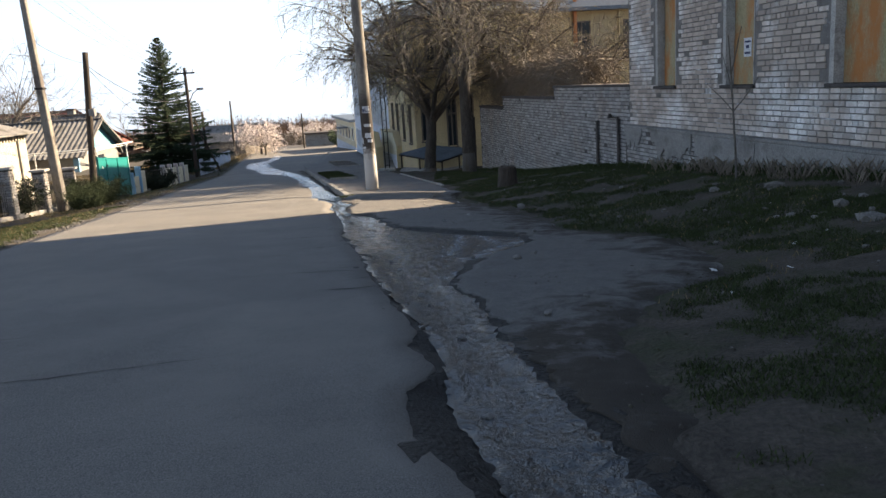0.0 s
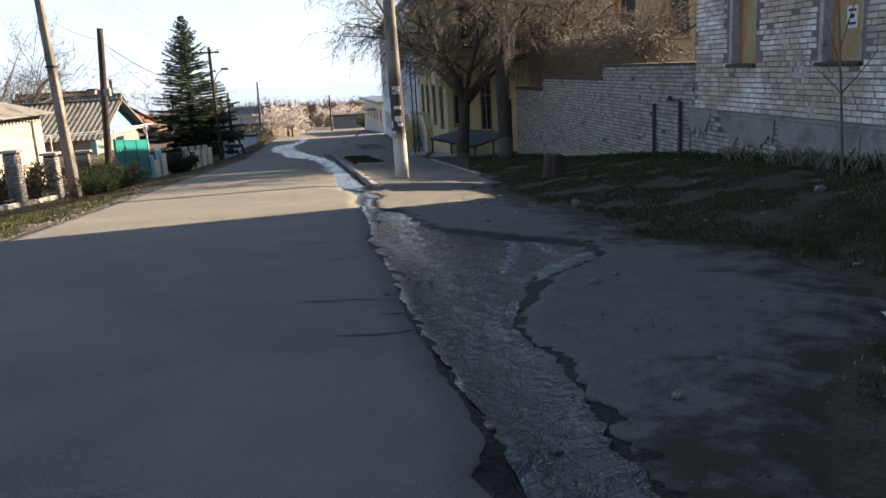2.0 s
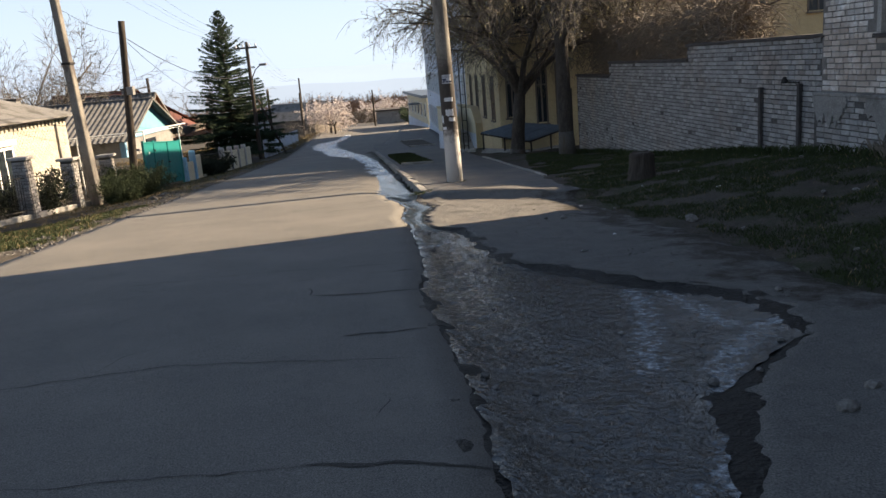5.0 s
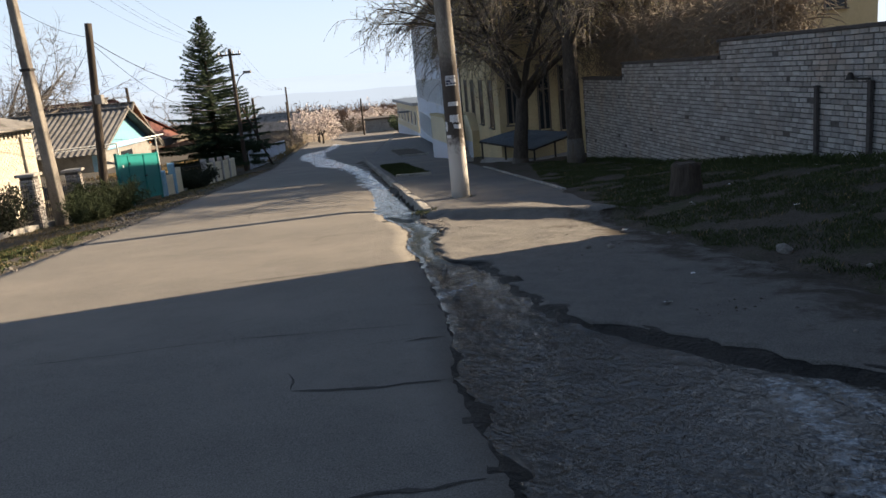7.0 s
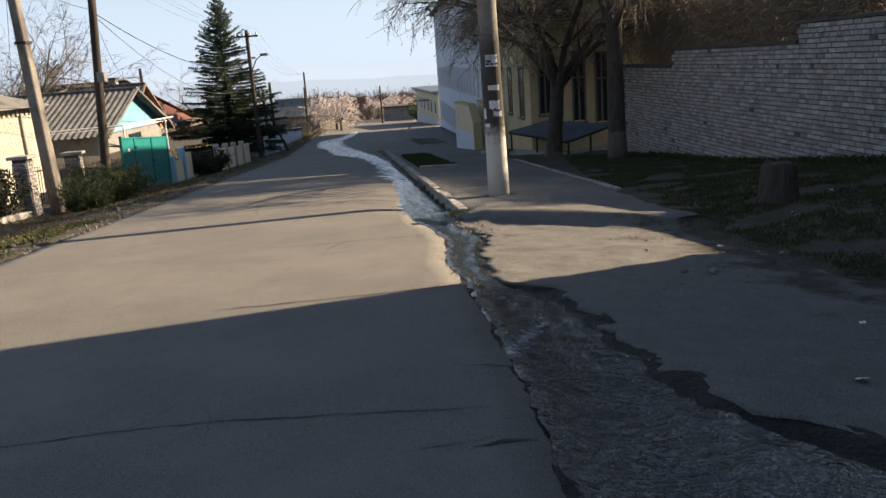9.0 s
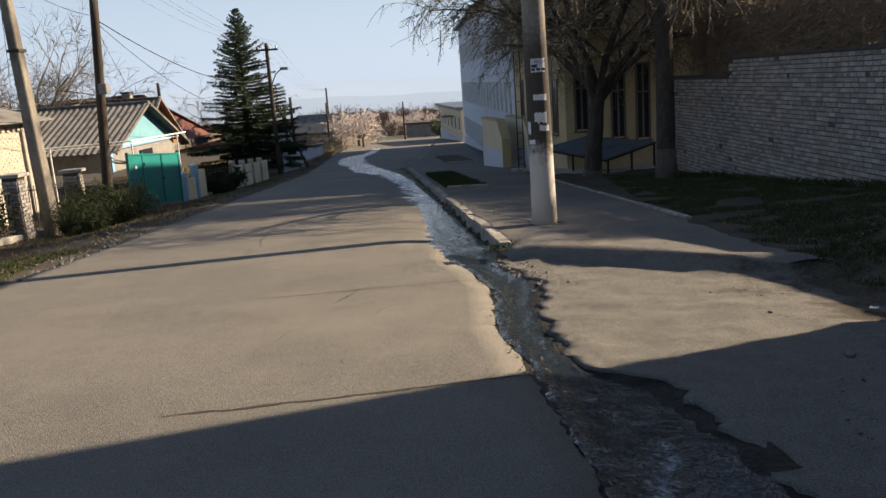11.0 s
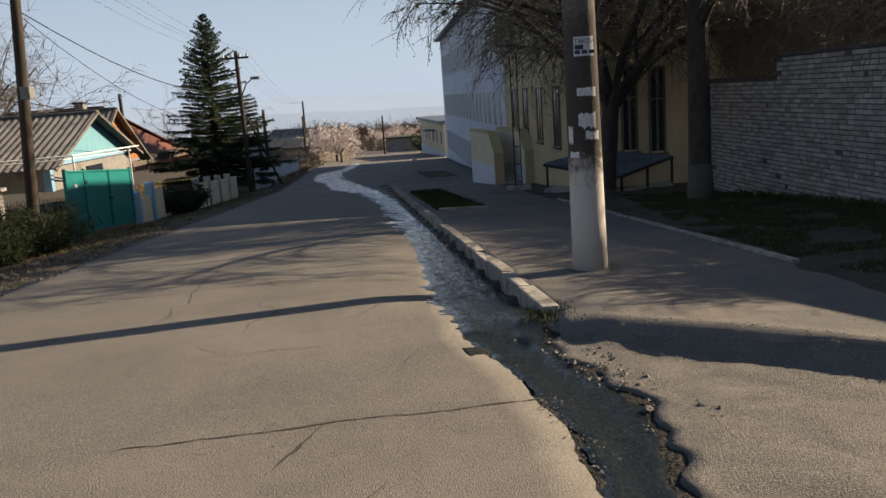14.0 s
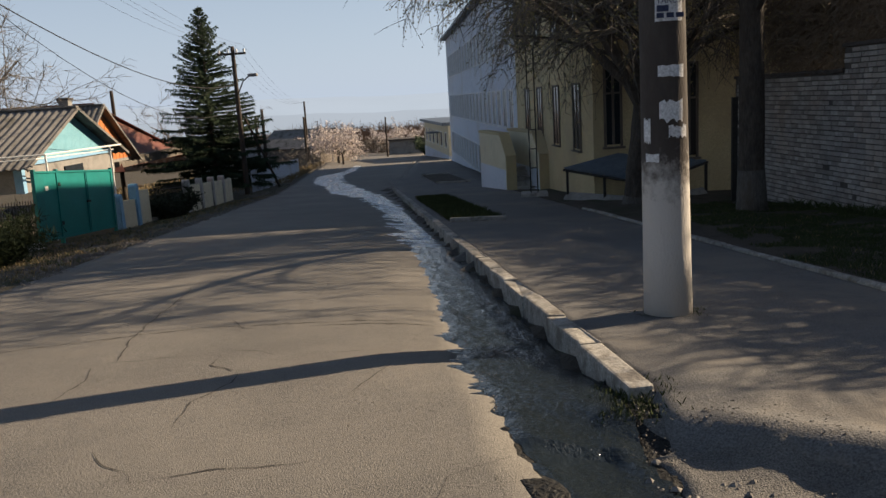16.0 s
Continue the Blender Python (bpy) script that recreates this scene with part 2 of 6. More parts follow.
def mark(ob, attr, fn):
    """Store fn(x, y) on every vertex of a ground mesh."""
    a = ob.data.attributes.new(attr, "FLOAT", "POINT")
    a.data.foreach_set("value", [fn(v.co.x, v.co.y) for v in ob.data.vertices])


def concrete_pole_material(name, zlow, zdark, lime=True):
    """Old concrete post: whitewashed foot, tar-stained middle, paler above."""
    m = material(name, (0.17, 0.155, 0.135), (0.25, 0.23, 0.20), 5, 0.9, 0.6, 60, c3=(0.11, 0.095, 0.085), c3_scale=2.2, c3_edge=(0.46, 0.6), stretch=(1, 1, 0.35))
    if not lime:
        return m
    N, L = m.node_tree.nodes, m.node_tree.links
    bs = N["Principled BSDF"]
    base = bs.inputs["Base Color"].links[0].from_socket
    geo = N.new("ShaderNodeNewGeometry")
    sep = N.new("ShaderNodeSeparateXYZ")
    L.new(geo.outputs["Position"], sep.inputs[0])
    nz = N.new("ShaderNodeTexNoise")
    nz.inputs["Scale"].default_value, nz.inputs["Detail"].default_value = 9, 6
    nz.inputs["Roughness"].default_value = 0.75
    L.new(geo.outputs["Position"], nz.inputs["Vector"])
    ad = N.new("ShaderNodeMath")
    ad.operation = "MULTIPLY_ADD"
    ad.inputs[1].default_value = 0.9
    L.new(nz.outputs["Fac"], ad.inputs[0])
    L.new(sep.outputs["Z"], ad.inputs[2])
    for z0, z1, colour in ((zdark, zdark - 0.5, (0.05, 0.042, 0.038)), (zlow + 0.12, zlow - 0.22, (0.60, 0.57, 0.53))):
        rr = N.new("ShaderNodeMapRange")
        rr.inputs[1].default_value, rr.inputs[2].default_value = z0 + 0.45, z1 + 0.45
        rr.inputs[4].default_value = 0.85
        L.new(ad.outputs[0], rr.inputs[0])
        mx = N.new("ShaderNodeMix")
        mx.data_type = "RGBA"
        mx.inputs[7].default_value = (*colour, 1)
        L.new(rr.outputs[0], mx.inputs[0])
        L.new(base, mx.inputs[6])
        base = mx.outputs[2]
    L.new(base, bs.inputs["Base Color"])
    return m


def water_material():
    m = bpy.data.materials.new("running_water")
    m.use_nodes = True
    N, L = m.node_tree.nodes, m.node_tree.links
    bs = N["Principled BSDF"]
    bs.inputs["Base Color"].default_value = (0.012, 0.017, 0.021, 1)
    bs.inputs["Roughness"].default_value = 0.05
    bs.inputs["IOR"].default_value = 1.33
    bs.inputs["Specular IOR Level"].default_value = 0.85
    geo = N.new("ShaderNodeNewGeometry")
    last = None
    for s, st, dist in ((8.0, 0.75, 0.032), (34.0, 0.85, 0.011)):
        mp = N.new("ShaderNodeMapping")
        mp.inputs["Scale"].default_value = (1.0, 0.75, 1.0)
        L.new(geo.outputs["Position"], mp.inputs["Vector"])
        nz = N.new("ShaderNodeTexNoise")
        nz.inputs["Scale"].default_value, nz.inputs["Detail"].default_value = s, 3
        nz.inputs["Distortion"].default_value = 1.2
        L.new(mp.outputs[0], nz.inputs["Vector"])
        bp = N.new("ShaderNodeBump")
        bp.inputs["Strength"].default_value, bp.inputs["Distance"].default_value = st, dist
        L.new(nz.outputs["Fac"], bp.inputs["Height"])
        if last:
            L.new(last, bp.inputs["Normal"])
        last = bp.outputs[0]
    L.new(last, bs.inputs["Normal"])
    return m


WATER = water_material()
# pale streaks: aerated water plus sky reflection on ripples, painted as colour
overlay(WATER, "foam_glint", (0.26, 0.30, 0.34), 0.92, 1.12, 17.0, 0.5, 0.35)
# c3 white covers turbulent foam and the sky's glitter, painted into the colour
RAPIDS = material("foam_and_glint_water", (0.03, 0.038, 0.042), (0.08, 0.10, 0.105), 2.0, 0.08, 1.0, 9, c3=(0.66, 0.70, 0.74), c3_scale=3.2, c3_edge=(0.45, 0.55), bump_dist=0.06, spec=0.5, rough2=0.5)


def glass_material():
    m = bpy.data.materials.new("dark_window_glass")
    m.use_nodes = True
    bs = m.node_tree.nodes["Principled BSDF"]
    bs.inputs["Base Color"].default_value = (0.02, 0.025, 0.03, 1)
    bs.inputs["Roughness"].default_value = 0.12
    bs.inputs["Specular IOR Level"].default_value = 0.2
    return m


GLASS = glass_material()


# Distant land with air haze put into its colour, given off as a glow.
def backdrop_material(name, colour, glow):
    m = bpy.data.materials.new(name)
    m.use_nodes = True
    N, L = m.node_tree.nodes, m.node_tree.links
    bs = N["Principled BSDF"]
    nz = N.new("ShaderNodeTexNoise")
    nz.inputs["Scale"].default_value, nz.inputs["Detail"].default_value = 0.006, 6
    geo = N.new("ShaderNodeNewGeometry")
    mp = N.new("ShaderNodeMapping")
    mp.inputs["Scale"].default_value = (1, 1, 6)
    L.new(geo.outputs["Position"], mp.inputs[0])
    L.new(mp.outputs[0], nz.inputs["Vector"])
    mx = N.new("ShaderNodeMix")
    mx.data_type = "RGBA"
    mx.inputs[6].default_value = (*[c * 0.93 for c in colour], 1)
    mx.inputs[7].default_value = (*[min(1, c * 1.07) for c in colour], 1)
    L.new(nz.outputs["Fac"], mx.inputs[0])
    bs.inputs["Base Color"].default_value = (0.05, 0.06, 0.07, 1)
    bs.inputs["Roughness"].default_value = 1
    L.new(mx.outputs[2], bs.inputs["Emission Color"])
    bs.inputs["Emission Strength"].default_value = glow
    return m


# ---------------------------------------------------------------- mesh helpers
def part(name, bm, mat, parent=None, label="", smooth=False):
    """Links a bmesh as one mesh object, under parent if given."""
    me = bpy.data.meshes.new(name)
    bm.to_mesh(me)
    bm.free()
    me.materials.append(mat)
    if smooth:
        for p in me.polygons:
            p.use_smooth = True
    ob = new(name, me)
    if parent is not None:
        ob.parent = parent
    if label:
        ob["label"] = label
    return ob


def mesh_part(name, verts, faces, mat, parent=None, label="", smooth=False):
    me = bpy.data.meshes.new(name)
    me.from_pydata(verts, [], faces)
    me.materials.append(mat)
    if smooth:
        me.polygons.foreach_set("use_smooth", [True] * len(me.polygons))
    me.update()
    ob = new(name, me)
    if parent is not None:
        ob.parent = parent
    if label:
        ob["label"] = label
    return ob


def empty(name, m, label, category, group="", kind=""):
    ob = new(name)
    ob.matrix_world = m
    ob.empty_display_size = 0.2
    return tagged(ob, label, category, group, kind)


def box(bm, x0, x1, y0, y1, z0, z1, bevel=0.0, m=None):
    r = bmesh.ops.create_cube(bm, size=1, matrix=Matrix.Translation(((x0 + x1) / 2, (y0 + y1) / 2, (z0 + z1) / 2)) @ Matrix.Diagonal((x1 - x0, y1 - y0, z1 - z0, 1)))
    vs = r["verts"]
    if bevel:
        es = list({e for v in vs for e in v.link_edges})
        b = bmesh.ops.bevel(bm, geom=es, offset=bevel, segments=2, affect="EDGES", profile=0.6)
        vs = list({v for f in b["faces"] for v in f.verts} | {v for v in vs if v.is_valid})
    if m is not None:
        bmesh.ops.transform(bm, matrix=m, verts=[v for v in vs if v.is_valid])
    return bm


def boxes(*items, bevel=0.0):
    bm = bmesh.new()
    for it in items:
        box(bm, *it, bevel=bevel)
    return bm


def tube(points, radii, sides=6, cap=True):
    """Vertices and faces of a tapering tube along points."""
    verts, faces = [], []
    up = Vector((0, 0, 1))
    for i, p in enumerate(points):
        p = Vector(p)
        a = Vector(points[max(0, i - 1)])
        b = Vector(points[min(len(points) - 1, i + 1)])
        d = (b - a).normalized()
        u = d.cross(up if abs(d.z) < 0.95 else Vector((1, 0, 0))).normalized()
        v = d.cross(u)
        for k in range(sides):
            an = 2 * math.pi * k / sides
            verts.append(p + (u * math.cos(an) + v * math.sin(an)) * radii[i])
    n = len(points)
    for i in range(n - 1):
        for k in range(sides):
            a, b = i * sides + k, i * sides + (k + 1) % sides
            faces.append((a, b, b + sides, a + sides))
    if cap:
        faces.append(tuple(range(sides))[::-1])
        faces.append(tuple(range((n - 1) * sides, n * sides)))
    return verts, faces


class Soup:
    """Collects verts and faces of many small pieces."""

    def __init__(self):
        self.v, self.f = [], []

    def add(self, verts, faces):
        o = len(self.v)
        self.v.extend(verts)
        self.f.extend(tuple(i + o for i in f) for f in faces)

    def tube(self, pts, rad, sides=4, cap=False):
        self.add(*tube(pts, rad, sides, cap))

    def make(self, name, mat, parent=None, label="", smooth=False):
        return mesh_part(name, self.v, self.f, mat, parent, label, smooth)


def fbm(x, y, z=0.0, octaves=4):
    return noise.fractal(Vector((x, y, z)), 0.9, 2.0, octaves)


def smooth(a, b, x):
    t = min(1.0, max(0.0, (x - a) / (b - a)))
    return t * t * (3 - 2 * t)


# ---------------------------------------------------------------- the lie of the land
def lerp_table(pts):
    ys = [p[0] for p in pts]
    xs = [p[1] for p in pts]
    return lambda y: float(np.interp(y, ys, xs))


SLOPE = lerp_table([(-400, 29.4), (0, 0), (50, -3.68), (90, -5.58), (160, -8.9), (230, -11.5), (300, -30), (700, -75), (1500, -95)])
ROAD_L = lambda y: -4.4 - 0.19 * y
KERB = lambda y: -1.0 - 0.2 * (y - 15.3)
WALL = lambda y: 6.58 - 0.159 * (y - 13.27)
INNER = lambda y: 1.9 - 0.15 * (y - 16.0)
BED_L = lerp_table([(-9, 2.6), (-5, 1.85), (-4.2, 1.78), (-3.6, 1.55), (-2.9, 1.47), (-2.5, 1.62), (-1.9, 1.42), (-1.6, 1.5), (0.1, 1.12), (1.3, 0.88), (2.5, 0.7), (5.1, 0.12),
                    (6.5, 0.0), (8, -0.25), (9.7, -0.58), (10.8, -0.84), (12.3, -0.95), (13.4, -1.25), (14.5, -1.66), (15.2, -1.75), (16.5, -2.02), (19, -2.4), (21, -2.3), (22, -2.36)])
BED_R = lerp_table([(-9, 3.4), (-4.4, 2.6), (-3.2, 2.42), (-1.6, 2.13), (-0.3, 2.05), (0.64, 1.77), (1.7, 2.04), (2.4, 2.2), (3.4, 2.86), (4.2, 2.95), (4.8, 2.7), (5.3, 2.2), (6.0, 1.65), (6.7, 1.0),
                    (7.9, 0.6), (9.6, 0.28), (9.9, -0.2), (10.3, -0.34), (11.8, -0.5), (12.9, -0.45), (14.3, -0.96)])
MOUND = lambda x: 14.2 - 0.6 * x - 0.1 * math.sin(1.7 * x)
APRON_R = lerp_table([(-9, 3.5), (-4, 2.75), (-1.65, 2.95), (-0.4, 3.5), (0.24, 4.4), (1.45, 4.65), (3.4, 4.6), (4.4, 3.75), (5.3, 3.5), (6.9, 3.42), (8.5, 3.05), (11.9, 2.2), (14.8, 1.9)])


def height(x, y):
    """Height of the finished surface."""
    z = SLOPE(y)
    xl = ROAD_L(y)
    if x < xl:
        z -= 0.43 * smooth(0, 4, xl - x)
    # bank up to the house and wall
    top = 0.44 * (1 - smooth(11, 24, y)) if y > 11 else 0.44
    if y < 30 and x > 1.5:
        xe, xw = (APRON_R(y) if y < 14.8 else INNER(y)), WALL(y)
        z += top * smooth(xe, max(xw, xe + 1), x)
    # gutter beside the kerb, and the side entrance lower than the pavement
    k = KERB(y)
    if 15.0 < y < 60:
        f = smooth(15.0, 16.5, y) * (1 - smooth(48, 58, y))
        if x < k:
            z -= 0.12 * smooth(1.6, 0.1, k - x) * f
        else:
            z += 0.03 * f
    if y < 17.0 and x > BED_L(min(y, 21)):
        n = (y - MOUND(x)) / 1.17
        z -= 0.07 * (1 - smooth(-0.25, 0.1, n)) * smooth(0, 0.5, x - BED_L(y)) * (1 - smooth(0, 1.5, x - APRON_R(min(y, 14.8))))
        side = smooth(-0.95, -0.5, x) * (1 - smooth(1.9, 3.0, x))
        z += side * (0.05 * smooth(-0.3, -0.02, n) * (1 - smooth(0.5, 2.2, n)) + 0.07 * math.exp(-((n - 0.06 * math.sin(3.1 * x)) / 0.2) ** 2))
    if y < 14.6:
        l, r = BED_L(y), BED_R(y)
        if l < x < r:
            z -= 0.045 * smooth(0, 0.25, x - l) * smooth(0, 0.25, r - x)
    return z


def steps(*spans):
    out = []
    for a, b, s in spans:
        n = max(1, round((b - a) / s))
        out += [a + (b - a) * i / n for i in range(n)]
    out.append(spans[-1][1])
    return out


def strip(name, ys, left, right, cols, lift, mat, label, skirt=0.06, rag=0.05, seed=0.0, sink=None, rough=0.0, category="ground"):
    """A paved or wet sheet between two ragged edges, following the land, with broken edges turned down."""
    verts, faces = [], []
    for y in ys:
        near = 1.0 if y < 40 else 2.5
        l = left(y) + rag * near * (fbm(3.1 * y, seed, 1) + 0.6 * fbm(11 * y, seed, 4))
        r = right(y) + rag * near * (fbm(3.1 * y, seed, 7) + 0.6 * fbm(11 * y, seed, 9))
        r = max(r, l + 0.02)
        run = sink(y) if sink else 0.0
        row = [(l - 0.01, -skirt)] + [(l + (r - l) * i / cols, 0) for i in range(cols + 1)] + [(r + 0.01, -skirt)]
        if run:
            row = [(x, d - 0.09 * run * smooth(0.75, -0.05, r - x)) for x, d in row]
        for x, d in row:
            verts.append((x, y, height(x, y) + lift + d + (rough * fbm(x * 2.2, y * 2.2, seed + 3) if rough else 0)))
    w = cols + 3
    for j in range(len(ys) - 1):
        for i in range(w - 1):
            a = j * w + i
            faces.append((a, a + 1, a + w + 1, a + w))
    ob = mesh_part(name, verts, faces, mat, smooth=True)
    return tagged(ob, label, category, kind="structure")


# base ground: one sheet to the far valley
def grid_axis(fine0, fine1, fs, lim0, lim1):
    ax = [fine0 + fs * i for i in range(int((fine1 - fine0) / fs) + 1)]
    s = fs
    while ax[-1] < lim1:
        s *= 1.22
        ax.append(ax[-1] + s)
    s = fs
    while ax[0] > lim0:
        s *= 1.22
        ax.insert(0, ax[0] - s)
    return ax


gx = grid_axis(-16, 9, 0.2, -2500, 2500)
gy = grid_axis(-8, 32, 0.2, -60, 1400)
gv = []
for y in gy:
    for x in gx:
        paved = ROAD_L(y) < x < (APRON_R(y) if y < 14.8 else INNER(y)) and y < 60
        z = height(x, y) - (0.05 if paved else 0.0)
        if not paved:
            z += 0.035 * fbm(x * 1.3, y * 1.3, 2)
        if y > 60:
            z -= 0.1
        if abs(x) > 60:
            z -= (abs(x) - 60) * 0.02
        gv.append((x, y, z))
gw = len(gx)
gf = [(j * gw + i, j * gw + i + 1, (j + 1) * gw + i + 1, (j + 1) * gw + i) for j in range(len(gy) - 1) for i in range(gw - 1)]
ground = tagged(mesh_part("ground", gv, gf, SOIL, smooth=True), "dark soil ground with patchy spring grass", "ground", kind="structure")

NEAR = steps((-9, 32, 0.06), (32, 60, 0.3))
road = strip("road", steps((-9, 32, 0.06), (32, 60, 0.3), (60, 165, 3)), lambda y: ROAD_L(y) if y < 60 else ROAD_L(60) - 0.2 * (y - 60),
             lambda y: BED_L(y) if y < 21 else (KERB(y) - 0.02 if y < 49 else KERB(49) - 0.02 - 0.1 * (y - 49)), 26, 0.0, ASPHALT,
             "cracked grey asphalt road sloping downhill", rag=0.032, seed=11.3, category="road")
bed = strip("stream_bed", steps((-9, 21.2, 0.06)), lambda y: BED_L(y) - 0.12, lambda y: (BED_R(y) + 0.12) if y < 14.3 else KERB(y) + 0.05, 40, -0.012, BED,
            "wet black broken asphalt under running water", rag=0.02, seed=5.0, rough=0.02)
apron = strip("side_entrance", steps((-9, 14.9, 0.06)), BED_R, lambda y: APRON_R(y) + 0.4, 34, 0.0, OLD_ASPHALT, "worn old asphalt of a side entrance", rag=0.11, seed=23.0, rough=0.024, sink=lambda y: 1.0, category="pavement")
mark(apron, "dirt", lambda x, y: smooth(1.9, 0.0, APRON_R(y) - x) + 0.4 * smooth(-0.2, -4, y))
pavement = strip("pavement", steps((12.9, 32, 0.06), (32, 60, 0.4)), lambda y: (KERB(y) + 0.13) if y > 15.25 else max(-0.88, (14.05 - y) / 0.6), lambda y: INNER(y) + 0.4 * smooth(17.4, 16.6, y), 30, 0.008, WALK_ASPHALT,
                 "grey asphalt pavement behind a kerb", rag=0.03, seed=31.0, sink=lambda y: smooth(17.4, 16.6, y), category="pavement")
yard = strip("forecourt", steps((49, 140, 2.5)), lambda y: KERB(49) - 0.1 - 0.1 * (y - 49), lambda y: -1.3 - 0.14 * (y - 41) if y < 100 else -9.6 - 0.23 * (y - 100), 6, 0.004, WALK_ASPHALT, "asphalt forecourt beside the road", rag=0.02, seed=41, category="pavement")

# running water: one sheet over the bed, then along the kerb and across the road
W_L = lerp_table([(-9, 2.75), (-5, 2.0), (-4.2, 1.95), (-3.6, 1.85), (-2.9, 1.72), (-2.2, 1.72), (-1.6, 1.6), (0.1, 1.2), (1.3, 0.95), (2.5, 0.75), (5.1, 0.2), (6.5, 0.05), (8, -0.2), (9.7, -0.5), (10.8, -0.78),
                  (12.3, -0.88), (13.4, -1.2), (14.5, -1.6), (16.5, -2.1), (19, -2.5), (23.2, -3.25), (29.4, -4.6), (34, -5.6), (41, -7.6), (48, -10.6), (54, -12.2), (60, -14.6), (69, -16.5), (76, -16.0), (90, -18)])
W_R = lerp_table([(-9, 3.3), (-4.4, 2.4), (-3.2, 2.2), (-1.6, 1.95), (-0.3, 1.85), (0.64, 1.6), (1.7, 1.75), (2.4, 1.85), (3.4, 2.66), (4.2, 2.7), (4.8, 2.4), (5.3, 1.8), (6.0, 1.25), (6.7, 0.75),
                  (7.9, 0.4), (9.6, 0.1), (9.9, -0.25), (10.3, -0.4), (11.8, -0.56), (12.9, -0.52), (14.3, -1.0), (15.3, -1.06), (20.6, -2.12), (26, -3.3), (33.5, -4.9), (43.5, -7.2), (54, -10.6), (60, -12.6), (69, -14.6), (76, -15.2), (90, -17.4)])


def water_sheet():
    verts, faces = [], []
    ys = steps((-9, 20, 0.04), (20, 40, 0.1), (40, 90, 0.4))
    cols = 30
    for y in ys:
        a = 0.05 if y < 15 else (0.12 if y < 24 else 0.5)
        fr = 3.0 if y < 26 else 1.2
        l = W_L(y) - 0.04 + a * (fbm(fr * y, 3, 1) + 0.5 * fbm(4 * fr * y, 3, 4))
        r = W_R(y) + 0.13 * (1 - smooth(8.5, 9.6, y)) + (a if y < 15 or y > 34 else 0.0) * (fbm(fr * y, 3, 7) + 0.5 * fbm(4 * fr * y, 3, 9))
        r = max(r, l + 0.05)
        for i in range(cols + 1):
            x = l + (r - l) * i / cols
            rip = 0.007 * fbm(x * 7, y * 4, 0.3) + 0.004 * math.sin(9 * y + 5 * fbm(x * 3, y * 1.2, 5) + 4 * x)
            edge = min(i, cols - i) / 4.0
            thin = 0.004 * smooth(1.5, 4.5, y) * (1 - smooth(8.5, 10.5, y))
            verts.append((x, y, height(x, y) + (0.013 if y < 14.5 else 0.016) - thin + rip - 0.02 * max(0, 1 - edge)))
    w = cols + 1
    for j in range(len(ys) - 1):
        for i in range(w - 1):
            a = j * w + i
            faces.append((a, a + 1, a + w + 1, a + w))
    cut = next(j for j, y in enumerate(ys) if y > 24) * w
    lower = [f for f in faces if f[0] < cut]
    upper = [tuple(i - cut for i in f) for f in faces if f[0] >= cut]
    flow = [((2.75, 3.85), (2.2, 3.0)), ((2.2, 3.0), (2.0, 1.85)), ((2.0, 1.85), (1.75, 1.2)), ((1.95, 5.0), (1.95, 4.2)), ((1.95, 4.2), (1.75, 2.9)), ((2.2, 4.95), (2.45, 3.8)), ((0.1, 8.6), (-0.3, 6.6))]

    # where the painted glints and white water brighten the sheet
    def foam_glint(x, y):
        best = 9.0
        for k, ((ax, ay), (bx, by)) in enumerate(flow):
            t = max(0, min(1, ((x - ax) * (bx - ax) + (y - ay) * (by - ay)) / ((bx - ax) ** 2 + (by - ay) ** 2)))
            best = min(best, math.hypot(x - ax - t * (bx - ax), y - ay - t * (by - ay)) * (1 if k < 6 else 1.6))
        return max(math.exp(-(best / 0.24) ** 2), 0.55 * smooth(1.5, -0.5, y), 0.5 * smooth(15, 20, y))

    near = mesh_part("water", verts, lower, WATER, smooth=True)
    mark(near, "foam_glint", foam_glint)
    tagged(near, "shallow rippling water running down the gutter", "water", kind="structure")
    tagged(mesh_part("water_rapids", verts[cut:], upper, RAPIDS, smooth=True), "bright turbulent water spilling over the road", "water", kind="structure")


water_sheet()

# ---------------------------------------------------------------- kerbs
U = Vector((-0.196, 0.981, 0)).normalized()


def stone_mesh(name, l, w, h, mat, chip=0.018, seed=0):
    rng = random.Random(seed)
    bm = bmesh.new()
    box(bm, -w / 2, w / 2, 0, l, -h, 0, bevel=0.018)
    for v in bm.verts:
        n = noise.noise_vector(v.co * 6 + Vector((seed, 0, 0)))
        v.co += n * chip
        if v.co.z > -0.02 and rng.random() < 0.25:
            v.co.z -= rng.random() * 0.03
    me = bpy.data.meshes.new(name)
    bm.to_mesh(me)
    bm.free()
    me.materials.append(mat)
    return me


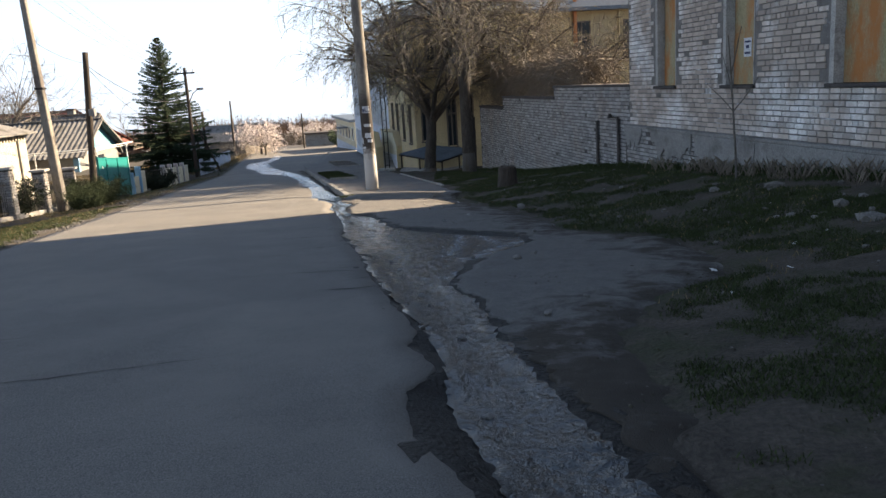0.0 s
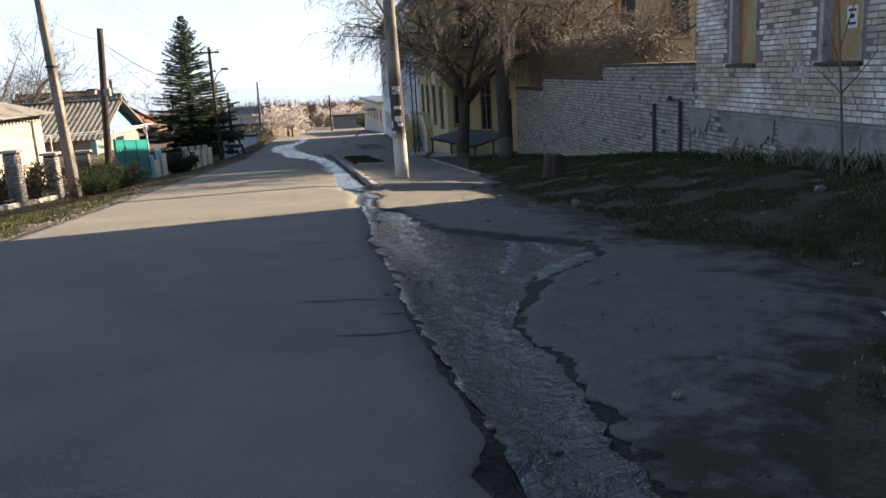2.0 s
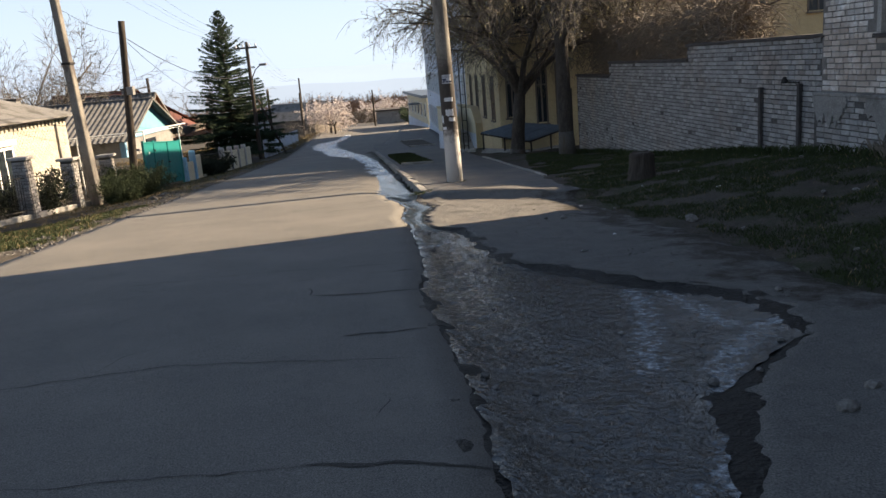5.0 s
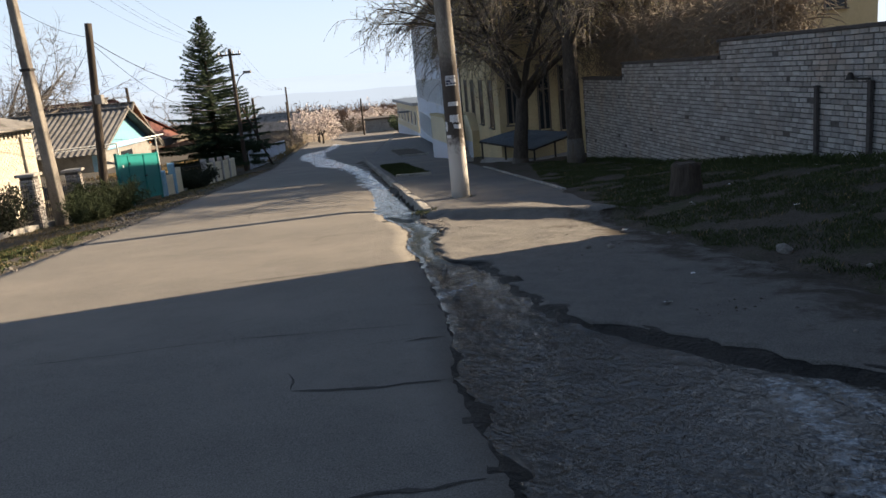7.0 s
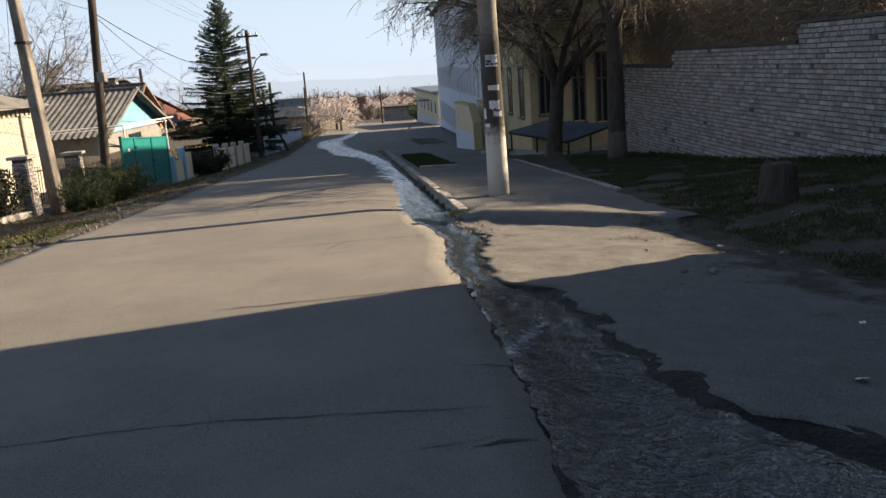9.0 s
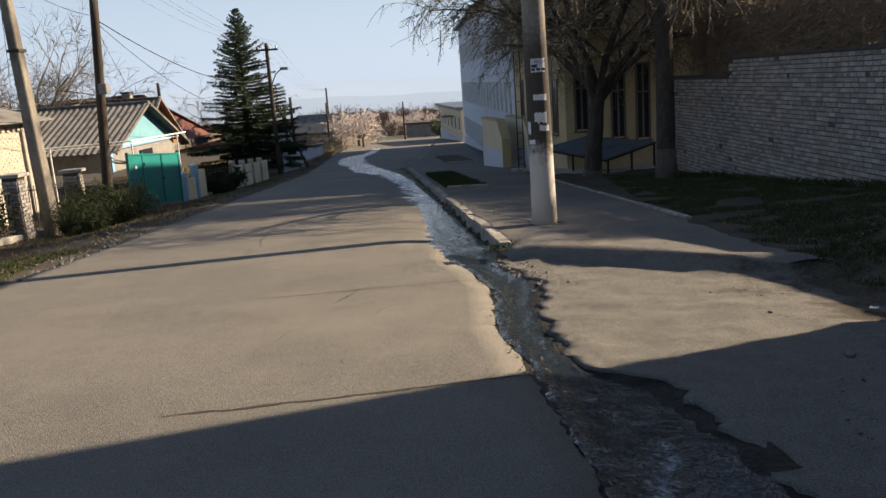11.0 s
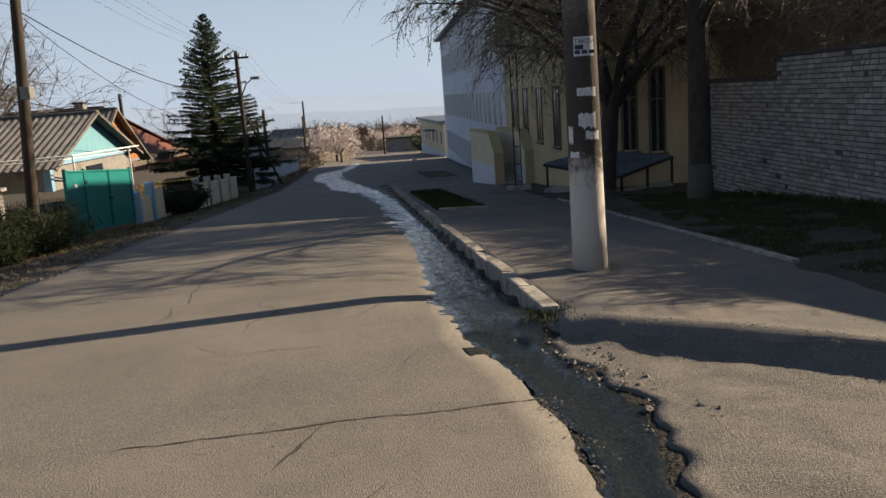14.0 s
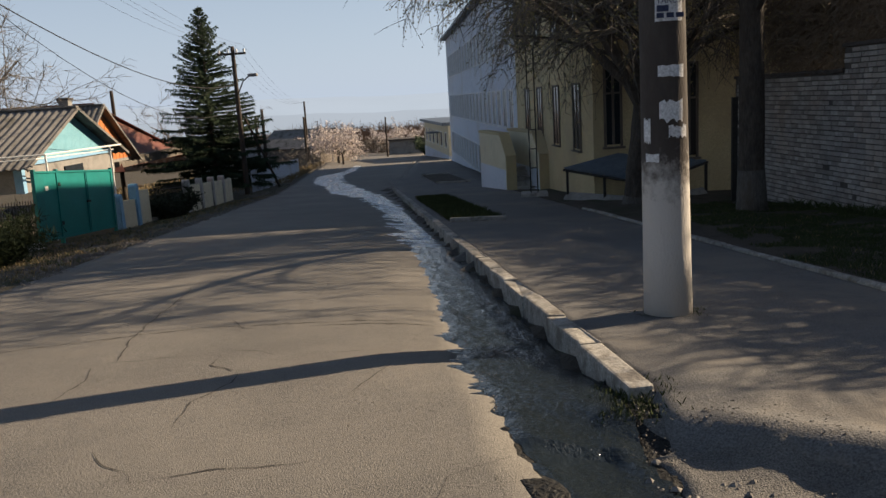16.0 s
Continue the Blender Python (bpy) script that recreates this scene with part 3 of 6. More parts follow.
def kerb_line(name, fx, y0, y1, length, w, h, top, mat, label, gap=0.008, tilt=1.5):
    base = empty(name, Matrix.Identity(4), label, "kerb", kind="structure")
    meshes = [stone_mesh("kerb_stone", length - gap, w, h, mat, 0.013, s) for s in range(5)]
    y, i = y0, 0
    rng = random.Random(int(y0 * 10))
    while y < y1:
        x = fx(y)
        d = Vector((fx(y + 1) - x, 1, height(x, y + 1) - height(x, y)))
        ob = new("kerb_stone", meshes[i % 5])
        ob.parent = base
        ob.matrix_world = Matrix.Translation((x + rng.uniform(-0.008, 0.008), y, height(x + 0.1, y) + top + rng.uniform(-0.009, 0.009))) @ Euler((math.atan2(d.z, 1), radians(rng.uniform(-tilt, tilt)), -math.atan2(d.x, d.y) + radians(rng.uniform(-0.8, 0.8)))).to_matrix().to_4x4()
        y += length * d.y / d.length
        i += 1
    return base


kerb_line("kerb", lambda y: KERB(y) + 0.06, 15.3, 49, 1.0, 0.16, 0.34, 0.05, WHITEWASH, "worn whitewashed concrete kerb along the gutter")
kerb_line("garden_kerb", lambda y: INNER(y) + 0.03, 17.2, 29.4, 0.9, 0.10, 0.2, 0.05, WHITEWASH, "low whitewashed kerb edging the grass")

# ---------------------------------------------------------------- brickwork
WU = Vector((-0.157, 0.9876, 0))
WN = Vector((-0.9876, -0.157, 0))
W0 = Vector((6.58, 13.27, 0))
WALL_M = Matrix(((WU.x, -WN.x, 0, W0.x), (WU.y, -WN.y, 0, W0.y), (0, 0, 1, 0), (0, 0, 0, 1)))


def brick_shape(l, h, d=0.02):
    c = 0.007
    v = [(0, 0.01, 0), (l, 0.01, 0), (l, 0.01, h), (0, 0.01, h), (c, -d, c), (l - c, -d, c), (l - c, -d, h - c), (c, -d, h - c)]
    f = [(4, 5, 6, 7), (0, 1, 5, 4), (1, 2, 6, 5), (2, 3, 7, 6), (3, 0, 4, 7)]
    return v, f


def brickwork(parent, s0, s1, z0, z1, inside, mat, mat_joined, pick, seed=1, course=0.0955):
    """Courses of brick on the face y=0 of the parent's frame; pick(s, z) says which are parts of their own."""
    rng = random.Random(seed)
    meshes = {}
    for kind, l in (("stretcher", 0.247), ("header", 0.117)):
        for k in range(3):
            v, f = brick_shape(l, 0.083, 0.008 + 0.006 * k)
            me = bpy.data.meshes.new("brick_" + kind)
            me.from_pydata(v, [], f)
            me.materials.append(mat)
            meshes[kind, k] = me
    rest = Soup()
    made = 0
    row = 0
    z = z0
    while z < z1:
        header_row = row % 6 == 3
        step = 0.127 if header_row else 0.257
        s = s0 - (0.128 if row % 2 else 0.0) + rng.uniform(-0.02, 0.02)
        while s < s1:
            kind = "header" if header_row or rng.random() < 0.04 else "stretcher"
            l = 0.117 if kind == "header" else 0.247
            ok = s >= s0 - 0.01 and s + l <= s1 + 0.02 and inside(s, z) and inside(s + l, z + 0.083) and inside(s + l / 2, z)
            if ok and rng.random() > 0.012:
                k = rng.randrange(3)
                if made < 300 and pick(s, z):
                    ob = new("brick", meshes[kind, k])
                    ob.parent = parent
                    ob.location = (s, 0, z + rng.uniform(-0.004, 0.004))
                    ob.rotation_euler = (0, radians(rng.uniform(-0.8, 0.8)), radians(rng.uniform(-0.8, 0.8)))
                    made += 1
                else:
                    v, f = brick_shape(l * rng.uniform(0.96, 1.0), 0.083, rng.uniform(0.006, 0.022))
                    dz, tilt = rng.uniform(-0.004, 0.004), rng.uniform(-0.012, 0.007)
                    rest.add([(a + s, b, c + z + dz + tilt * a) for a, b, c in v], f)
            s += l + 0.010
        z += course
        row += 1
    ob = rest.make("brickwork", mat_joined, parent)
    ob["kind"] = "stuff"
    return ob


# garden wall: three heights stepping down the hill
wall_a = empty("wall_street", WALL_M, "stepped white silicate brick wall beside the grass", "wall", kind="structure")
SECTIONS = ((0.0, 6.44, 1.45), (6.44, 13.5, 1.08), (13.5, 18.2, 0.63))
for a, b, top in SECTIONS:
    part("wall_core", boxes((a, b, 0.0, 0.36, -3.2, top)), MORTAR, wall_a)
    bm = boxes((a - (0.03 if a else 0), b + 0.02, -0.05, 0.41, top, top + 0.07), bevel=0.012)
    bmesh.ops.subdivide_edges(bm, edges=[e for e in bm.edges if e.calc_length() > 1], cuts=14)
    for v in bm.verts:
        v.co.z += 0.012 * fbm(v.co.x * 3, v.co.y * 3, 1)
    part("coping", bm, TAR, wall_a, "blackened mortar coping")


def wall_top(s):
    return next((t for a, b, t in SECTIONS if a <= s < b), 0.63)


brickwork(wall_a, 0.02, 18.2, -2.55, 1.48, lambda s, z: z < wall_top(min(max(s, 0), 18.19)) - 0.0 and z > -0.8 - 0.095 * s, BRICK, BRICK_J, lambda s, z: 3.0 < s < 6.2 and z > -0.75, 5)

for s, top in ((2.3, 0.62), (0.75, 0.64)):
    e = empty("iron_post", WALL_M @ Matrix.Translation((s, -0.07, -0.95 - 0.05 * s)), "dark rusty iron post fixed against the brick wall", "post", "posts on the wall")
    part("shaft", boxes((-0.045, 0.045, -0.03, 0.03, -0.1, top + 0.95), bevel=0.006), TAR, e)
    part("cap", boxes((-0.06, 0.06, -0.04, 0.04, top + 0.95, top + 0.98), bevel=0.004), TAR, e)
bracket = empty("iron_bracket", WALL_M @ Matrix.Translation((0.75, -0.07, 0.64)), "dark iron bracket arm with a small lantern", "bracket")
part("arm", boxes((0.02, 0.5, -0.02, 0.02, 0.0, 0.035), bevel=0.004), IRON, bracket)
bm = bmesh.new()
bmesh.ops.create_cone(bm, cap_ends=True, segments=10, radius1=0.075, radius2=0.03, depth=0.12, matrix=Matrix.Translation((0.5, -0.03, 0.06)))
part("lantern", bm, IRON, bracket)

# ---------------------------------------------------------------- brick house
HM = WALL_M @ Matrix.Translation((0.06, -0.03, 0))
house = empty("brick_house", HM, "limewashed white brick house with boarded rusty windows", "house")
WINS = ((-2.6, -1.57), (-5.72, -4.62), (-9.2, -7.85))
SILL, HEAD = 1.45, 3.42


def house_open(s, z):
    return any(a - 0.02 < s < b + 0.02 and SILL - 0.02 < z < HEAD for a, b in WINS)


core = []
cuts = sorted([-24.0, 0.0] + [v for w in WINS for v in w])
for a, b in zip(cuts[:-1], cuts[1:]):
    if (a, b) in WINS:
        core += [(a, b, 0, 0.5, -2.0, SILL), (a, b, 0, 0.5, HEAD, 9.0)]
    else:
        core.append((a, b, 0, 0.5, -2.0, 9.0))
for c in core:
    part("front_wall", boxes(c), MORTAR_H, house)
part("side_wall", boxes((-0.5, 0.0, 0.5, 11, -2, 9.0)), MORTAR_H, house)
part("far_side_wall", boxes((-24.0, -23.5, 0.5, 11, -2, 9.0)), MORTAR_H, house)
part("back_wall", boxes((-24, 0, 11, 11.5, -2, 9.0)), MORTAR_H, house)
bm = bmesh.new()
v = [bm.verts.new(c) for c in ((-24.5, -0.5, 9.0), (0.5, -0.5, 9.0), (0.5, 12, 9.0), (-24.5, 12, 9.0), (-19, 5.7, 11.4), (-5, 5.7, 11.4), (-24.5, -0.5, 8.85), (0.5, -0.5, 8.85), (0.5, 12, 8.85), (-24.5, 12, 8.85))]
for f in ((0, 1, 5, 4), (1, 2, 5), (2, 3, 4, 5), (3, 0, 4), (6, 9, 8, 7), (0, 6, 7, 1), (1, 7, 8, 2), (2, 8, 9, 3), (3, 9, 6, 0)):
    bm.faces.new([v[i] for i in f])
part("roof", bm, SLATE, house, "grey slate hipped roof")
brickwork(house, -12.5, 0.0, 0.53, 3.95, lambda s, z: not house_open(s, z), BRICK_H, BRICK_HJ, lambda s, z: -7.0 < s < -2.7 and z > 0.85 and z < 2.3, 9)
# plinth: old brick, half covered by flaking cement render
part("plinth", boxes((-24, 0.05, -0.09, 0.0, -2.0, 0.46)), MORTAR, house)
plinth = empty("plinth_bricks", Matrix.Translation((0, -0.09, 0)), "", "")
plinth.parent = house
for k in ("label", "category"):
    if k in plinth:
        del plinth[k]
brickwork(plinth, -12.5, 0.04, -0.85, 0.4, lambda s, z: z > -0.75 - 0.05 * s, BRICK, BRICK_J, lambda s, z: False, 13)
part("plinth_ledge", boxes((-24, 0.08, -0.13, 0.02, 0.46, 0.515), bevel=0.012), RENDER, house)
rng = random.Random(4)
for a, b, low in ((-1.0, 0.05, 0.12), (-3.55, -1.55, 0.02), (-6.0, -3.7, -0.15), (-8.6, -6.0, -0.3), (-12.0, -8.6, -0.4)):
    bm = bmesh.new()
    n = 26
    up = [bm.verts.new((a + (b - a) * i / n, -0.135, 0.455)) for i in range(n + 1)]
    dn = [bm.verts.new((a + (b - a) * i / n + 0.03 * rng.uniform(-1, 1), -0.135, low - 0.1 + 0.22 * fbm(i * 0.35 + a, 2, 5) + 0.35 * (abs(i - n / 2) / (n / 2)) ** 4)) for i in range(n + 1)]
    for i in range(n):
        bm.faces.new((dn[i], dn[i + 1], up[i + 1], up[i]))
    r = bmesh.ops.extrude_face_region(bm, geom=bm.faces[:])
    bmesh.ops.translate(bm, vec=(0, 0.035, 0), verts=[x for x in r["geom"] if isinstance(x, bmesh.types.BMVert)])
    bmesh.ops.recalc_face_normals(bm, faces=bm.faces)
    part("render_patch", bm, RENDER, house, "cracked grey cement render")
for i, (a, b) in enumerate(WINS):
    w = new("window")
    w.parent = house
    w.location = (a, 0, SILL)
    w["label"] = "window boarded with rusty painted sheet"
    wd, ht = b - a, HEAD - SILL
    part("reveal", boxes((0, 0.03, -0.01, 0.3, 0, ht), (wd - 0.11, wd, -0.012, 0.3, 0, ht), (0, wd, -0.01, 0.3, ht - 0.03, ht)), CONCRETE, w, "grey rendered reveal")
    part("sill", boxes((-0.03, wd + 0.03, -0.07, 0.3, -0.06, 0.0), bevel=0.012), TAR, w, "dark broken sill")
    cut = ht * 0.42
    for z0, z1, dy in ((0.0, cut, 0.16), (cut - 0.03, ht, 0.17)):
        bm = bmesh.new()
        bmesh.ops.create_grid(bm, x_segments=10, y_segments=10, size=0.5, matrix=Matrix.Translation(((wd - 0.08) / 2, dy, (z0 + z1) / 2)) @ Matrix.Rotation(radians(90), 4, "X") @ Matrix.Diagonal((wd - 0.10, z1 - z0, 1, 1)))
        for vv in bm.verts:
            vv.co.y += 0.008 * fbm(vv.co.x * 4, vv.co.z * 4, i)
        r = bmesh.ops.extrude_face_region(bm, geom=bm.faces[:])
        bmesh.ops.translate(bm, vec=(0, 0.006, 0), verts=[x for x in r["geom"] if isinstance(x, bmesh.types.BMVert)])
        part("metal_sheet", bm, RUST, w, "rusty sheet with old greenish paint")


def flat_text(name, body, size, mat, parent, m):
    cu = bpy.data.curves.new(name, "FONT")
    cu.body, cu.size, cu.extrude = body, size, 0.0008
    cu.align_x, cu.align_y = "CENTER", "CENTER"
    tmp = new("tmp", cu)
    me = bpy.data.meshes.new_from_object(tmp)
    bpy.data.objects.remove(tmp)
    me.materials.clear()
    me.materials.append(mat)
    ob = new(name, me)
    ob.parent = parent
    ob.matrix_local = m
    return ob


XZ = Matrix.Rotation(radians(90), 4, "X")
notice = empty("window_notice", HM @ Matrix.Translation((-5.22, 0.15, SILL + 0.67)), "white printed notice stuck on the rusty shutter", "notice")
part("sheet", boxes((-0.13, 0.13, 0, 0.004, -0.17, 0.17)), PAPER, notice)
for z, wd, hh in ((0.1, 0.2, 0.035), (0.01, 0.11, 0.06), (-0.1, 0.2, 0.04)):
    part("printed_line", boxes((-wd / 2, wd / 2, -0.002, 0.0005, z - hh / 2, z + hh / 2)), INK, notice)

# ---------------------------------------------------------------- school building
SX, SY = -1.2, 45.5
SU = Vector((-0.155, 0.988, 0))
BM_ = Matrix(((SU.x, 0.988, 0, SX), (SU.y, 0.155, 0, SY), (0, 0, 1, 0), (0, 0, 0, 1)))
EAVE = 6.25


def block(name, label, s0, s1, depth, wallmat, zlow, street_wins, front_wins, d0=0.0, eave=EAVE, rise=2.6):
    """Three-storey block. Local x runs along the street, local y into the plot."""
    b = empty(name, BM_, label, "building")
    part("wall", boxes((s0, s1, d0, depth, zlow, eave)), wallmat, b)
    part("plinth", boxes((s0 - 0.05, s1 + 0.0, d0 - 0.06, depth, zlow, zlow + 1.1)), PALEBLUE if wallmat is PALEBLUE else RENDER, b)
    bm = bmesh.new()
    o = 0.55
    v = [bm.verts.new(c) for c in ((s0 - o, d0 - o, eave), (s1 + o, d0 - o, eave), (s1 + o, depth + o, eave), (s0 - o, depth + o, eave),
                                   (s0 + 6, (d0 + depth) / 2, eave + rise), (s1 - 6, (d0 + depth) / 2, eave + rise),
                                   (s0 - o, d0 - o, eave - 0.18), (s1 + o, d0 - o, eave - 0.18), (s1 + o, depth + o, eave - 0.18), (s0 - o, depth + o, eave - 0.18))]
    for f in ((0, 1, 5, 4), (1, 2, 5), (2, 3, 4, 5), (3, 0, 4), (6, 9, 8, 7), (0, 6, 7, 1), (1, 7, 8, 2), (2, 8, 9, 3), (3, 9, 6, 0)):
        bm.faces.new([v[i] for i in f])
    part("roof", bm, METALROOF, b, "blue-grey sheet metal roof")
    me = {}
    for s, z, w, h in street_wins:
        wn = new("window")
        wn.parent = b
        wn.matrix_local = Matrix.Translation((s, d0, z))
        part("pane", boxes((-w / 2, w / 2, -0.02, 0.02, 0, h)), GLASS, wn)
        part("frame", boxes((-w / 2 - 0.06, -w / 2, -0.05, 0.02, -0.06, h + 0.06), (w / 2, w / 2 + 0.06, -0.05, 0.02, -0.06, h + 0.06), (-0.03, 0.03, -0.04, 0.0, 0, h), (-w / 2, w / 2, -0.05, 0.02, h, h + 0.06), (-w / 2 - 0.1, w / 2 + 0.1, -0.12, 0.02, -0.1, -0.06)), WHITE if wallmat is PALEBLUE else GREYWOOD, wn)
    for d, z, w, h in front_wins:
        wn = new("window")
        wn.parent = b
        wn.matrix_local = Matrix.Translation((s0, d, z)) @ Matrix.Rotation(radians(-90), 4, "Z")
        part("pane", boxes((-w / 2, w / 2, -0.02, 0.02, 0, h)), GLASS, wn)
        part("frame", boxes((-w / 2 - 0.07, -w / 2, -0.05, 0.02, -0.06, h + 0.06), (w / 2, w / 2 + 0.07, -0.05, 0.02, -0.06, h + 0.06), (-0.035, 0.035, -0.04, 0.0, 0, h), (-w / 2, w / 2, -0.04, 0.0, h * 0.62, h * 0.62 + 0.06), (-w / 2, w / 2, -0.05, 0.02, h, h + 0.06), (-w / 2 - 0.12, w / 2 + 0.12, -0.14, 0.02, -0.12, -0.06)), GREYWOOD, wn, "weathered wooden frame")
    return b


SF = -11.33
yellow = block("school_building", "yellow stuccoed school building with tall dark windows", SF, 2.6, 16.4, YELLOW, -5.0,
               [(q, z, 0.9, 1.95) for q in (-9.4, -6.3, -3.2, -0.4) for z in (-1.2, 2.52)],
               [(0.58, -1.0, 0.4, 2.3), (1.9, -1.35, 0.4, 2.6), (2.8, -1.45, 0.4, 2.6)] + [(q, 2.52, 0.86, 1.95) for q in (1.2, 3.4, 6.1, 8.95, 11.72, 14.5)], eave=5.2, rise=5.5)
blue = block("long_building", "long pale blue and white three-storey building", 2.63, 46.0, 13.0, PALEBLUE, -6.6,
             [(4.2 + 2.15 * i, z, 1.0, 1.75) for i in range(19) for z in (-4.4, -1.0, 2.6)], [])
e = empty("vent_pipe", BM_ @ Matrix.Translation((SF - 0.12, 8.58, 0)), "rusty red vent pipe on the yellow facade", "pipe")
part("pipe", boxes((-0.09, 0.09, -0.09, 0.09, 2.6, 5.6), bevel=0.03), ORANGE, e)
e = empty("drain_pipe", BM_ @ Matrix.Translation((SF - 0.09, 10.95, 0)), "pale yellow drain pipe down the school facade", "pipe")
mesh_part("pipe", *tube([(0, 0, -2.4), (0, 0, 4.9), (-0.35, 0, 5.1)], [0.06] * 3, 8), YELLOW, e, smooth=True)
for z in (-0.6, 1.2, 3.0, 4.6):
    part("bracket", boxes((-0.075, 0.09, -0.08, 0.08, z, z + 0.04)), IRON, e)

# entrance stair between two stepped side walls
for wx, wy in ((-2.25, 42.8), (-1.0, 42.3)):
    e = empty("stair_wall", Matrix.Translation((wx, wy, height(wx, wy))) @ Matrix.Rotation(radians(105), 4, "Z"), "cream and pale blue stair side wall with ochre edge", "wall", "stair side walls")
    bm = bmesh.new()
    prof = [(-1.25, -0.2), (3.4, -0.5), (3.4, 2.15), (-0.35, 2.15), (-1.25, 1.35)]
    fr = [bm.verts.new((x, -0.16, z)) for x, z in prof]
    bk = [bm.verts.new((x, 0.16, z)) for x, z in prof]
    bm.faces.new(fr)
    bm.faces.new(bk[::-1])
    for i in range(5):
        j = (i + 1) % 5
        bm.faces.new((fr[j], fr[i], bk[i], bk[j]))
    bmesh.ops.recalc_face_normals(bm, faces=bm.faces)
    part("body", bm, PALEYELLOW, e)
    part("lower_band", boxes((-1.265, 3.4, -0.172, 0.172, -0.5, 0.85)), PALEBLUE, e, "pale blue painted band")
    bm = boxes((-0.36, 3.4, -0.2, 0.2, 2.15, 2.25))
    box(bm, -0.62, 0.62, -0.2, 0.2, 0, 0.09, m=Matrix.Translation((-0.83, 0, 1.76)) @ Matrix.Rotation(radians(-41.6), 4, "Y"))
    box(bm, -1.34, -1.25, -0.2, 0.2, -0.1, 1.4)
    part("edge_cap", bm, YELLOW, e, "ochre painted edge")
stair = empty("entrance_stair", Matrix.Translation((-1.6, 42.6, height(-1.6, 42.6))) @ Matrix.Rotation(radians(105), 4, "Z"), "concrete entrance steps between side walls", "stairs")
for i in range(5):
    part("step", boxes((-0.9 + 0.3 * i, 2.6, -0.48, 0.48, 0.17 * i - 0.1, 0.17 * (i + 1)), bevel=0.01), CONCRETE, stair)

# lattice mast in front of the stair
mast = empty("lattice_mast", Matrix.Translation((-1.15, 36.3, height(-1.15, 36.3))), "thin grey lattice steel mast with concrete foot", "mast")
for x, y in ((-0.11, -0.11), (0.11, -0.11), (0.11, 0.11), (-0.11, 0.11)):
    part("leg", boxes((x - 0.018, x + 0.018, y - 0.018, y + 0.018, 0, 4.6)), IRON, mast)
for i in range(7):
    z = 0.3 + 0.6 * i
    part("ring", boxes((-0.12, 0.12, -0.12, -0.1, z, z + 0.015), (-0.12, 0.12, 0.1, 0.12, z, z + 0.015), (-0.12, -0.1, -0.12, 0.12, z, z + 0.015), (0.1, 0.12, -0.12, 0.12, z, z + 0.015)), IRON, mast)
part("foot", boxes((-0.42, 0.42, -0.35, 0.35, -0.1, 0.14), bevel=0.03), CONCRETE, mast)

# basement canopy: low sheet roof leaning on the corner of the school
can = empty("cellar_canopy", Matrix.Translation((1.4, 33.2, SLOPE(33.2))), "low blue-grey sheet roof over a cellar entrance", "canopy")
CC = [Vector((0.34, -1.4, 0.6)), Vector((2.17, 0.3, 0.94)), Vector((-0.14, 1.16, 1.19)), Vector((-1.75, 0.75, 0.88))]
vs, fs = [], []
N_ = 18
for j in range(2):
    for i in range(N_ + 1):
        for k in range(N_ + 1):
            u, w = i / N_, k / N_
            p = CC[0].lerp(CC[1], u).lerp(CC[3].lerp(CC[2], u), w)
            vs.append((p.x, p.y, p.z + 0.012 * math.sin(w * 40) - 0.03 * j))
for j in range(2):
    for i in range(N_):
        for k in range(N_):
            o = j * (N_ + 1) ** 2 + i * (N_ + 1) + k
            q = (o, o + N_ + 1, o + N_ + 2, o + 1)
            fs.append(q if j == 0 else q[::-1])
mesh_part("roof_sheet", vs, fs, CANOPY, can)
for a, b in ((0, 1), (3, 0)):
    mesh_part("eave_beam", *tube([CC[a] - Vector((0, 0, 0.06)), CC[b] - Vector((0, 0, 0.06))], [0.035, 0.035], 4), IRON, can)
for a, b, f in ((0, 1, 0.03), (0, 1, 0.5), (0, 1, 0.97), (3, 0, 0.05), (3, 0, 0.5)):
    p = CC[a].lerp(CC[b], f)
    part("post", boxes((p.x - 0.035, p.x + 0.035, p.y - 0.035, p.y + 0.035, -0.3, p.z - 0.03)), IRON, can)
for a, b in ((0, 1), (3, 0)):
    mesh_part("low_wall", *tube([CC[a].xy.to_3d() * 0.94 + Vector((0, 0, 0.0)), CC[b].xy.to_3d() * 0.94 + Vector((0, 0, 0.0))], [0.2, 0.2], 4), RENDER, can)

# iron post next to the tree
e = empty("iron_post", Matrix.Translation((3.35, 29.9, height(3.3, 29.9))), "dark iron gate post beside the brick wall end", "post", "posts on the wall")
part("shaft", boxes((-0.06, 0.06, -0.06, 0.06, -0.1, 2.4), bevel=0.008), IRON, e)

